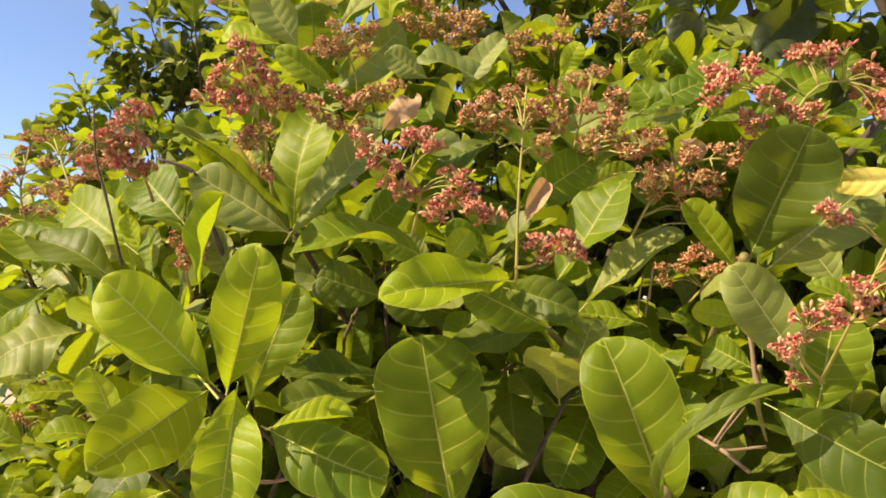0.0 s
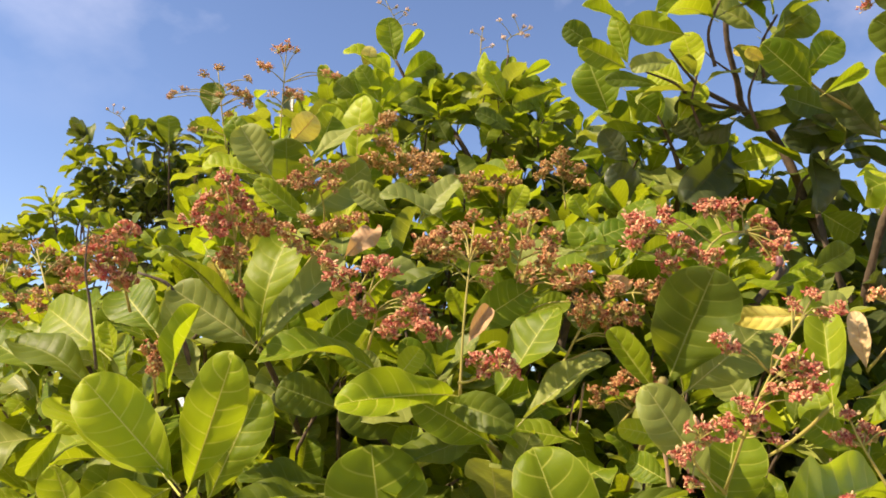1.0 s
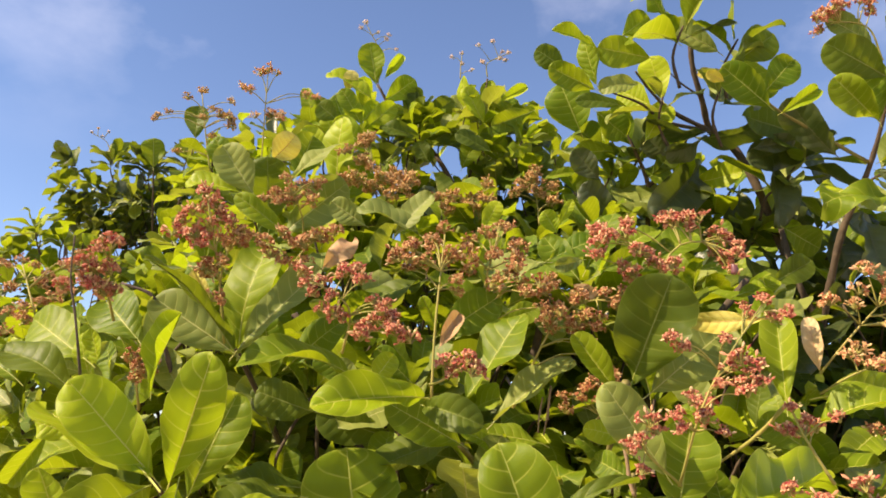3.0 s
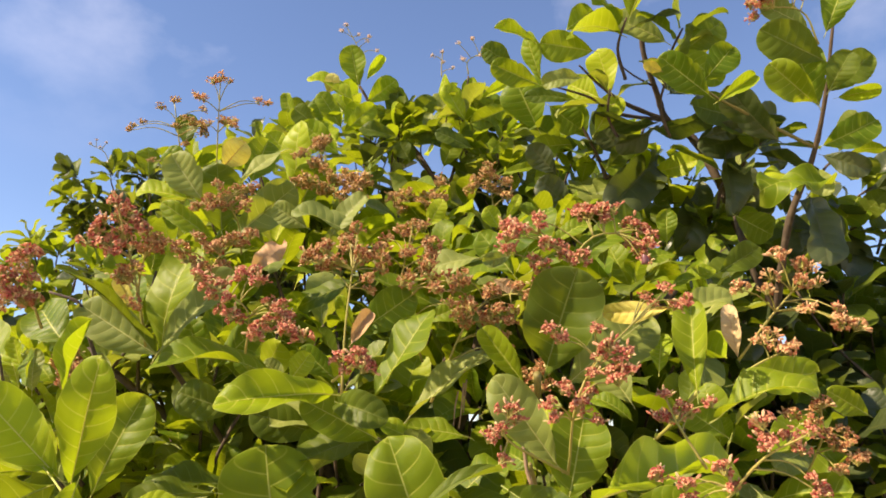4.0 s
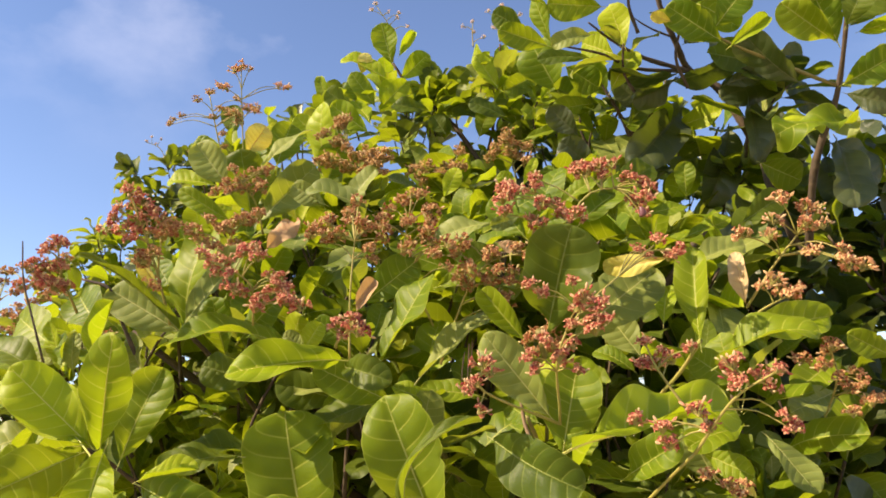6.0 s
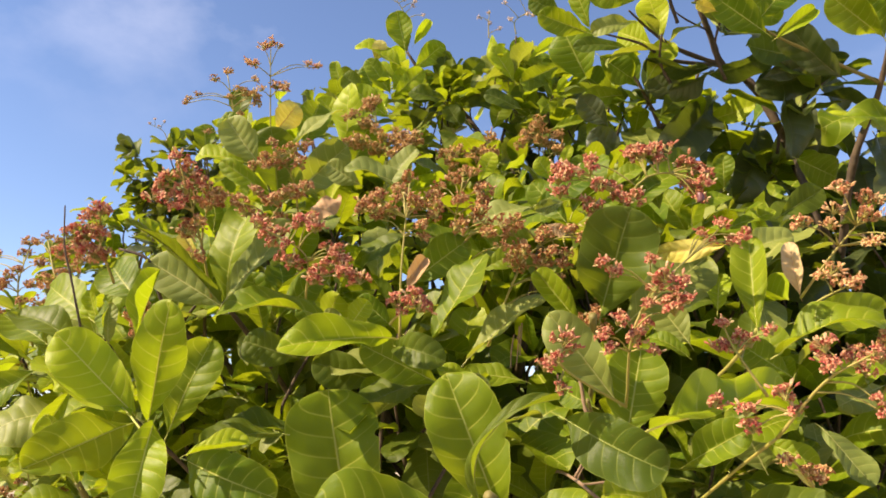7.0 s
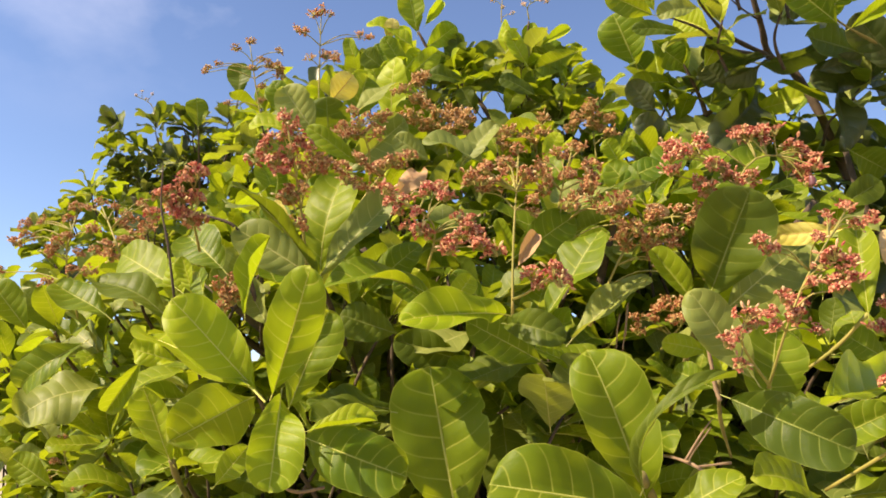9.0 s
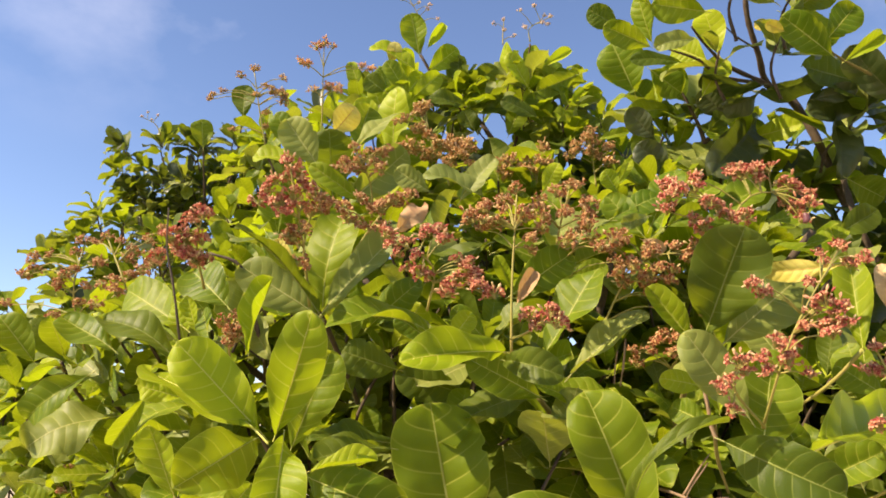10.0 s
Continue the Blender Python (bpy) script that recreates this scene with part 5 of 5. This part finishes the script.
shoot(far_tree, (-1.962, 4.009, 3.051), (-0.898, -0.340, 0.278), dice, 10, 0.16, HAZY, broad=(0.42, 0.52))
shoot(far_tree, (-1.721, 3.999, 3.086), (-0.197, -0.496, 0.846), dice, 10, 0.17, HAZY, broad=(0.42, 0.52))
shoot(far_tree, (-1.446, 3.912, 3.017), (0.087, -0.504, 0.859), dice, 10, 0.18, HAZY, broad=(0.42, 0.52))
shoot(far_tree, (-1.891, 4.070, 2.797), (-0.955, -0.295, 0.018), dice, 10, 0.16, HAZY, broad=(0.42, 0.52))
shoot(far_tree, (-1.216, 3.804, 3.035), (0.087, -0.504, 0.859), dice, 10, 0.17, HAZY, broad=(0.42, 0.52))
shoot(far_tree, (-1.995, 4.040, 2.923), (-0.943, -0.313, 0.110), dice, 10, 0.15, HAZY, broad=(0.42, 0.52))
shoot(far_tree, (-1.782, 3.944, 2.890), (-0.783, -0.533, 0.321), dice, 10, 0.16, HAZY, broad=(0.42, 0.52))
shoot(far_tree, (-1.527, 3.864, 2.794), (-0.518, -0.834, 0.188), dice, 10, 0.16, HAZY, broad=(0.42, 0.52))
shoot(far_tree, (-1.531, 3.903, 3.056), (-0.513, -0.483, 0.710), dice, 10, 0.15, HAZY, broad=(0.42, 0.52))
shoot(low_tree, (-1.584, 3.042, 2.367), (-0.285, -0.485, 0.827), dice, 7, 0.13, MIXED)
shoot(low_tree, (-1.459, 3.053, 2.317), (0.087, -0.504, 0.859), dice, 7, 0.13, MIXED)
shoot(low_tree, (-1.748, 3.166, 2.283), (-0.506, -0.436, 0.744), dice, 8, 0.12, MIXED)
shoot(low_tree, (-1.277, 2.973, 2.223), (0.084, -0.579, 0.811), dice, 7, 0.13, MIXED)
shoot(low_tree, (-1.847, 3.207, 2.114), (-0.683, -0.438, 0.584), dice, 7, 0.12, MIXED)
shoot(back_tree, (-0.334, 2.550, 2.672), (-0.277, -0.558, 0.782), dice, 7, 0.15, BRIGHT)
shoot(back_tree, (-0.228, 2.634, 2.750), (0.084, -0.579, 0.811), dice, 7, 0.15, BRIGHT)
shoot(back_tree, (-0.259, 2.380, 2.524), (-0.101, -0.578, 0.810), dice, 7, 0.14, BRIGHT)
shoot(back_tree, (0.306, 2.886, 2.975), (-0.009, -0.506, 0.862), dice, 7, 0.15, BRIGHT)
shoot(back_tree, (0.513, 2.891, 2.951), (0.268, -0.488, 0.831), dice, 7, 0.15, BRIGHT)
shoot(back_tree, (0.086, 2.899, 2.923), (-0.009, -0.581, 0.814), dice, 7, 0.15, GREENS)
shoot(back_tree, (0.197, 2.822, 2.817), (0.084, -0.579, 0.811), dice, 7, 0.15, GREENS)
shoot(back_tree, (-0.042, 2.817, 2.840), (-0.191, -0.570, 0.799), dice, 6, 0.14, GREENS)
shoot(back_tree, (0.385, 2.832, 2.770), (0.221, -0.833, 0.507), dice, 7, 0.15, GREENS)
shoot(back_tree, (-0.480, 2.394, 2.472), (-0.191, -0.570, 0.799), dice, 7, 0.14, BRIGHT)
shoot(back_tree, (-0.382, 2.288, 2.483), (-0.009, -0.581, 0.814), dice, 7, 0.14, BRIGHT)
shoot(back_tree, (-0.646, 2.299, 2.441), (-0.277, -0.558, 0.782), dice, 7, 0.15, GREENS)
shoot(back_tree, (0.542, 2.727, 2.776), (0.218, -0.739, 0.637), dice, 7, 0.14, GREENS)
shoot(side_tree, (0.684, 1.708, 2.259), (0.079, -0.803, 0.591), dice, 5, 0.14, MIXED)
shoot(side_tree, (0.771, 1.711, 2.272), (0.289, -0.614, 0.734), dice, 5, 0.14, MIXED)
shoot(side_tree, (0.590, 1.744, 2.299), (-0.146, -0.646, 0.749), dice, 5, 0.15, MIXED)
shoot(side_tree, (0.632, 1.731, 2.154), (-0.178, -0.970, 0.164), dice, 5, 0.15, MIXED)
shoot(side_tree, (0.800, 1.689, 2.160), (0.317, -0.913, 0.256), dice, 4, 0.14, MIXED)
shoot(side_tree, (0.903, 1.715, 2.082), (0.336, -0.942, 0.025), dice, 4, 0.15, MIXED)
shoot(side_tree, (0.975, 1.683, 2.019), (0.360, -0.911, 0.200), dice, 5, 0.15, MIXED)
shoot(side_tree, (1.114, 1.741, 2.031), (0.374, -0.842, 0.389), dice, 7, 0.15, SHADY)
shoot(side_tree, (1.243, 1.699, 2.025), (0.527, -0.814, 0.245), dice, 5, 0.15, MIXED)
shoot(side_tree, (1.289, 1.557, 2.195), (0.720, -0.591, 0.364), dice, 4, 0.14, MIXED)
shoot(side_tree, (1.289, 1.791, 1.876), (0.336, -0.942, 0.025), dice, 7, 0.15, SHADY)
shoot(side_tree, (1.331, 1.778, 1.732), (0.336, -0.942, 0.025), dice, 5, 0.14, MIXED)
shoot(side_tree, (0.778, 1.392, 2.311), (-0.160, -0.564, 0.810), dice, 4, 0.14, MIXED)
shoot(side_tree, (0.653, 1.437, 2.301), (-0.376, -0.648, 0.663), dice, 4, 0.13, BRIGHT)
shoot(side_tree, (0.817, 1.366, 2.426), (0.161, -0.497, 0.853), dice, 4, 0.15, MIXED)
shoot(side_tree, (0.679, 1.352, 2.443), (-0.029, -0.511, 0.859), dice, 4, 0.15, MIXED)
shoot(side_tree, (1.000, 1.543, 2.138), (0.279, -0.936, 0.215), dice, 5, 0.15, MIXED)
shoot(side_tree, (1.063, 1.524, 2.213), (0.558, -0.583, 0.590), dice, 7, 0.15, SHADY)
shoot(side_tree, (0.932, 1.689, 2.174), (-0.293, -0.933, 0.211), dice, 5, 0.15, MIXED)
shoot(side_tree, (0.968, 1.667, 2.054), (0.130, -0.991, 0.040), dice, 5, 0.15, MIXED)
shoot(side_tree, (0.847, 1.747, 2.147), (-0.145, -0.930, 0.338), dice, 5, 0.14, DEEP)
shoot(side_tree, (0.612, 1.730, 2.221), (-0.125, -0.848, 0.515), dice, 5, 0.14, MIXED)
shoot(bush, (0.160, 1.291, 1.515), (-0.035, -0.929, 0.370), dice, 7, 0.15, INNER)
shoot(bush, (0.201, 1.444, 1.535), (0.195, -0.912, 0.362), dice, 7, 0.15, INNER)
shoot(bush, (0.099, 1.445, 1.502), (-0.147, -0.919, 0.366), dice, 7, 0.15, INNER)
shoot(bush, (0.142, 1.531, 1.582), (0.081, -0.890, 0.449), dice, 7, 0.15, INNER)
shoot(bush, (-0.189, 1.368, 1.464), (-0.015, -0.922, 0.387), dice, 7, 0.15, INNER)
shoot(bush, (-0.160, 1.337, 1.376), (-0.014, -0.971, 0.238), dice, 7, 0.15, INNER)
shoot(bush, (0.180, 1.333, 1.379), (-0.014, -0.971, 0.238), dice, 7, 0.15, INNER)
shoot(bush, (0.114, 1.226, 1.399), (0.205, -0.950, 0.235), dice, 6, 0.14, INNER)
shoot(bush, (0.410, 1.231, 1.362), (-0.015, -0.922, 0.387), dice, 6, 0.14, INNER)
shoot(bush, (0.320, 1.297, 1.530), (-0.015, -0.922, 0.387), dice, 7, 0.14, INNER)
shoot(bush, (-0.430, 1.164, 1.471), (-0.241, -0.895, 0.375), dice, 6, 0.13, INNER)
shoot(bush, (-0.710, 1.456, 1.325), (-0.241, -0.895, 0.375), dice, 7, 0.13, GREENS)
shoot(bush, (-0.431, 1.153, 1.293), (-0.241, -0.895, 0.375), dice, 6, 0.13, GREENS)
shoot(bush, (-0.862, 1.692, 1.582), (-0.408, -0.795, 0.449), dice, 7, 0.14, INNER)
shoot(bush, (-1.001, 1.792, 1.627), (-0.408, -0.795, 0.449), dice, 7, 0.14, INNER)
shoot(bush, (-0.912, 1.878, 1.673), (-0.408, -0.795, 0.449), dice, 7, 0.14, INNER)
shoot(bush, (-0.765, 1.500, 1.508), (-0.402, -0.862, 0.309), dice, 6, 0.13, GREENS)
shoot(bush, (-0.850, 1.487, 1.553), (-0.341, -0.804, 0.487), dice, 6, 0.13, GREENS)
shoot(bush, (-0.962, 1.503, 1.492), (-0.341, -0.804, 0.487), dice, 6, 0.13, GREENS)
shoot(bush, (-0.663, 1.463, 1.652), (-0.125, -0.848, 0.515), dice, 6, 0.13, GREENS)
shoot(bush, (-0.810, 1.563, 1.666), (-0.125, -0.848, 0.515), dice, 6, 0.13, GREENS)
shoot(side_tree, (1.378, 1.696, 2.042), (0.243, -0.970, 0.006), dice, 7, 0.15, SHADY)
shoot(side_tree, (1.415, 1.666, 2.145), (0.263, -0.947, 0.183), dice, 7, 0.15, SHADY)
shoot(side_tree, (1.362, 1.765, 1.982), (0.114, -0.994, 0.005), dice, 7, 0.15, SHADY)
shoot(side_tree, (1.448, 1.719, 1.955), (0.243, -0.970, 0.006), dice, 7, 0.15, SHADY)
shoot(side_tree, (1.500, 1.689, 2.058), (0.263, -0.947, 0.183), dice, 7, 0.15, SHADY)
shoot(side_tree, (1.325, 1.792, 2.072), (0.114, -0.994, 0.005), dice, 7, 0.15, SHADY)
young_nut(bush, (0.554, 0.941, 1.738))

# ---- leaves behind and between ----
trunk_of(bush, [(0.22, 1.75, -0.05), (0.18, 1.72, 0.35), (0.26, 1.66, 0.75), (0.20, 1.6, 1.2)], 0.085, 0.05)
trunk_of(back_tree, [(0.5, 3.5, -0.05), (0.45, 3.5, 0.7), (0.55, 3.45, 1.5), (0.45, 3.4, 2.2)], 0.12, 0.06)
trunk_of(side_tree, [(1.5, 2.3, -0.05), (1.46, 2.25, 0.5), (1.36, 2.0, 1.1), (1.14, 1.6, 1.55)], 0.08, 0.026)
trunk_of(far_tree, [(-1.9, 4.8, -0.05), (-1.85, 4.75, 0.8), (-1.75, 4.7, 1.6), (-1.75, 4.6, 2.3)], 0.11, 0.05)
for k in range(9):
    a = 0.7 * k
    branch(bush, [(0.2, 1.6, 1.0 + 0.02 * k), (0.2 + 0.35 * math.cos(a), 1.55 + 0.12 * math.sin(a), 1.2 + 0.03 * k), (0.2 + 0.75 * math.cos(a), 1.45 + 0.15 * math.sin(a), 1.35 + 0.06 * k)], 0.02, 0.008, "bark")

trunk_of(low_tree, [(-1.4, 3.3, -0.05), (-1.42, 3.3, 0.5), (-1.36, 3.25, 1.0), (-1.4, 3.25, 1.6)], 0.08, 0.035)

FRONT = ((0.4, 0.75), (1.2, 0.82), (1.4, 0.88), (1.7, 1.05), (2.0, 1.40), (2.15, 1.58))

def fill(tree, rng, tries, parts, xs, zs, top, front, depth, size, shares, rise=(0.3, 1.0), climb=1.0, lift=1.0, shade=9.0, broad=(0.5, 0.64)):
    """Leafy shoots through a crown: under its outline top(x), from its face front(x, z) inwards."""
    made = 0
    for k in range(tries):
        x, z = rng.uniform(*xs), zs[0] + (zs[1] - zs[0]) * rng.random() ** lift
        if z > between(x, top) - 0.4 * size[1]:
            continue
        made += 1
        near = front(x, z)
        y = near + rng.uniform(*depth)
        # the crown rises and widens towards its middle
        grow = 1 + climb * (y - near) / (near + 0.13)
        # right of x = shade, the mix with painted shade replaces shares
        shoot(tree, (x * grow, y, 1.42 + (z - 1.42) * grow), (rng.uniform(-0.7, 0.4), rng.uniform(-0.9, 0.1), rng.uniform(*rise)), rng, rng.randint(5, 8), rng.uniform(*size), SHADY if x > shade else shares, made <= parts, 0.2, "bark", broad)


rng = random.Random(11)
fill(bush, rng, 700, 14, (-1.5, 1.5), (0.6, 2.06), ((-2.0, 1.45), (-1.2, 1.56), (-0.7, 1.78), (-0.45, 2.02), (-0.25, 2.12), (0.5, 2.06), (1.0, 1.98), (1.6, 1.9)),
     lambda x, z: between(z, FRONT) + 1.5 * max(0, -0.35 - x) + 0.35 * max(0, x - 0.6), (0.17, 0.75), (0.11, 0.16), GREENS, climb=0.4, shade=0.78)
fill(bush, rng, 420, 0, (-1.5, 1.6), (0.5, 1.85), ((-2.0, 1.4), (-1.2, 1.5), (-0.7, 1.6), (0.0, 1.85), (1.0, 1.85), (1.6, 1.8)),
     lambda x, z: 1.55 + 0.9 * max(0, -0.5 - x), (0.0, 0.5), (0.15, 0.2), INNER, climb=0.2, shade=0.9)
# the bush's shaded depth under its crown; mid-toned leaves brighten that shade by colour
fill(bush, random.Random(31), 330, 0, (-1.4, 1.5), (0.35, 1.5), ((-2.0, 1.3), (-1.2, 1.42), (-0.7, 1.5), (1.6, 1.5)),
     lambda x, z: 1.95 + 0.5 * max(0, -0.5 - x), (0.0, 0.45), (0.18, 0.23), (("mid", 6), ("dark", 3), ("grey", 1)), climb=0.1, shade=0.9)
fill(back_tree, rng, 175, 12, (-1.0, 1.9), (2.2, 3.04), ((-1.05, 2.56), (-0.97, 2.7), (-0.84, 2.8), (-0.57, 2.78), (-0.42, 2.95), (-0.1, 3.0), (0.5, 3.02), (0.64, 2.84), (0.74, 2.8), (0.86, 2.62), (1.3, 2.55), (1.9, 2.5)),
     lambda x, z: 2.8 + 0.3 * max(0, 2.6 - z), (0.0, 0.5), (0.165, 0.21), MIXED, lift=0.6)
# inside of the crown, its shade painted with dark and deep tones
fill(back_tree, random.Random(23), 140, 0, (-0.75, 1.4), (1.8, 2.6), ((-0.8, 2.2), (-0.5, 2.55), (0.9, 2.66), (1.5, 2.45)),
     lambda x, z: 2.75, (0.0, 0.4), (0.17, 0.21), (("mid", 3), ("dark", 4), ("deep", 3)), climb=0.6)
fill(side_tree, rng, 48, 12, (0.55, 2.3), (1.2, 2.4), ((0.35, 2.1), (0.45, 2.25), (0.56, 2.32), (0.72, 2.25), (0.8, 2.2), (1.1, 2.22), (1.4, 2.3), (2.3, 2.4)),
     lambda x, z: 1.8, (0.0, 0.9), (0.13, 0.17), MIXED, (-0.2, 0.8), lift=0.7, shade=1.0)
branch(side_tree, [(1.27, 1.44, 2.6), (1.32, 1.55, 3.0), (1.42, 1.8, 3.6)], 0.006, 0.004, "bark")
fill(far_tree, rng, 200, 24, (-2.0, -0.7), (2.3, 3.1), ((-2.1, 2.65), (-1.8, 2.95), (-1.6, 3.05), (-1.3, 3.12), (-1.1, 3.05), (-0.7, 3.0)),
     lambda x, z: 4.0 + 3.0 * max(0, -2.2 + 0.8 * (3.1 - z) - x), (0.0, 0.6), (0.13, 0.165), HAZY, broad=(0.42, 0.52))
fill(low_tree, rng, 330, 34, (-2.4, -0.6), (0.7, 2.4), ((-2.2, 1.6), (-1.85, 1.98), (-1.7, 2.26), (-1.55, 2.36), (-1.3, 2.3), (-1.1, 2.24), (-0.6, 2.3)),
     lambda x, z: 2.9, (0.0, 0.6), (0.13, 0.16), MIXED)
for t in (bush, back_tree, side_tree, far_tree, low_tree):
    join_loose(t)
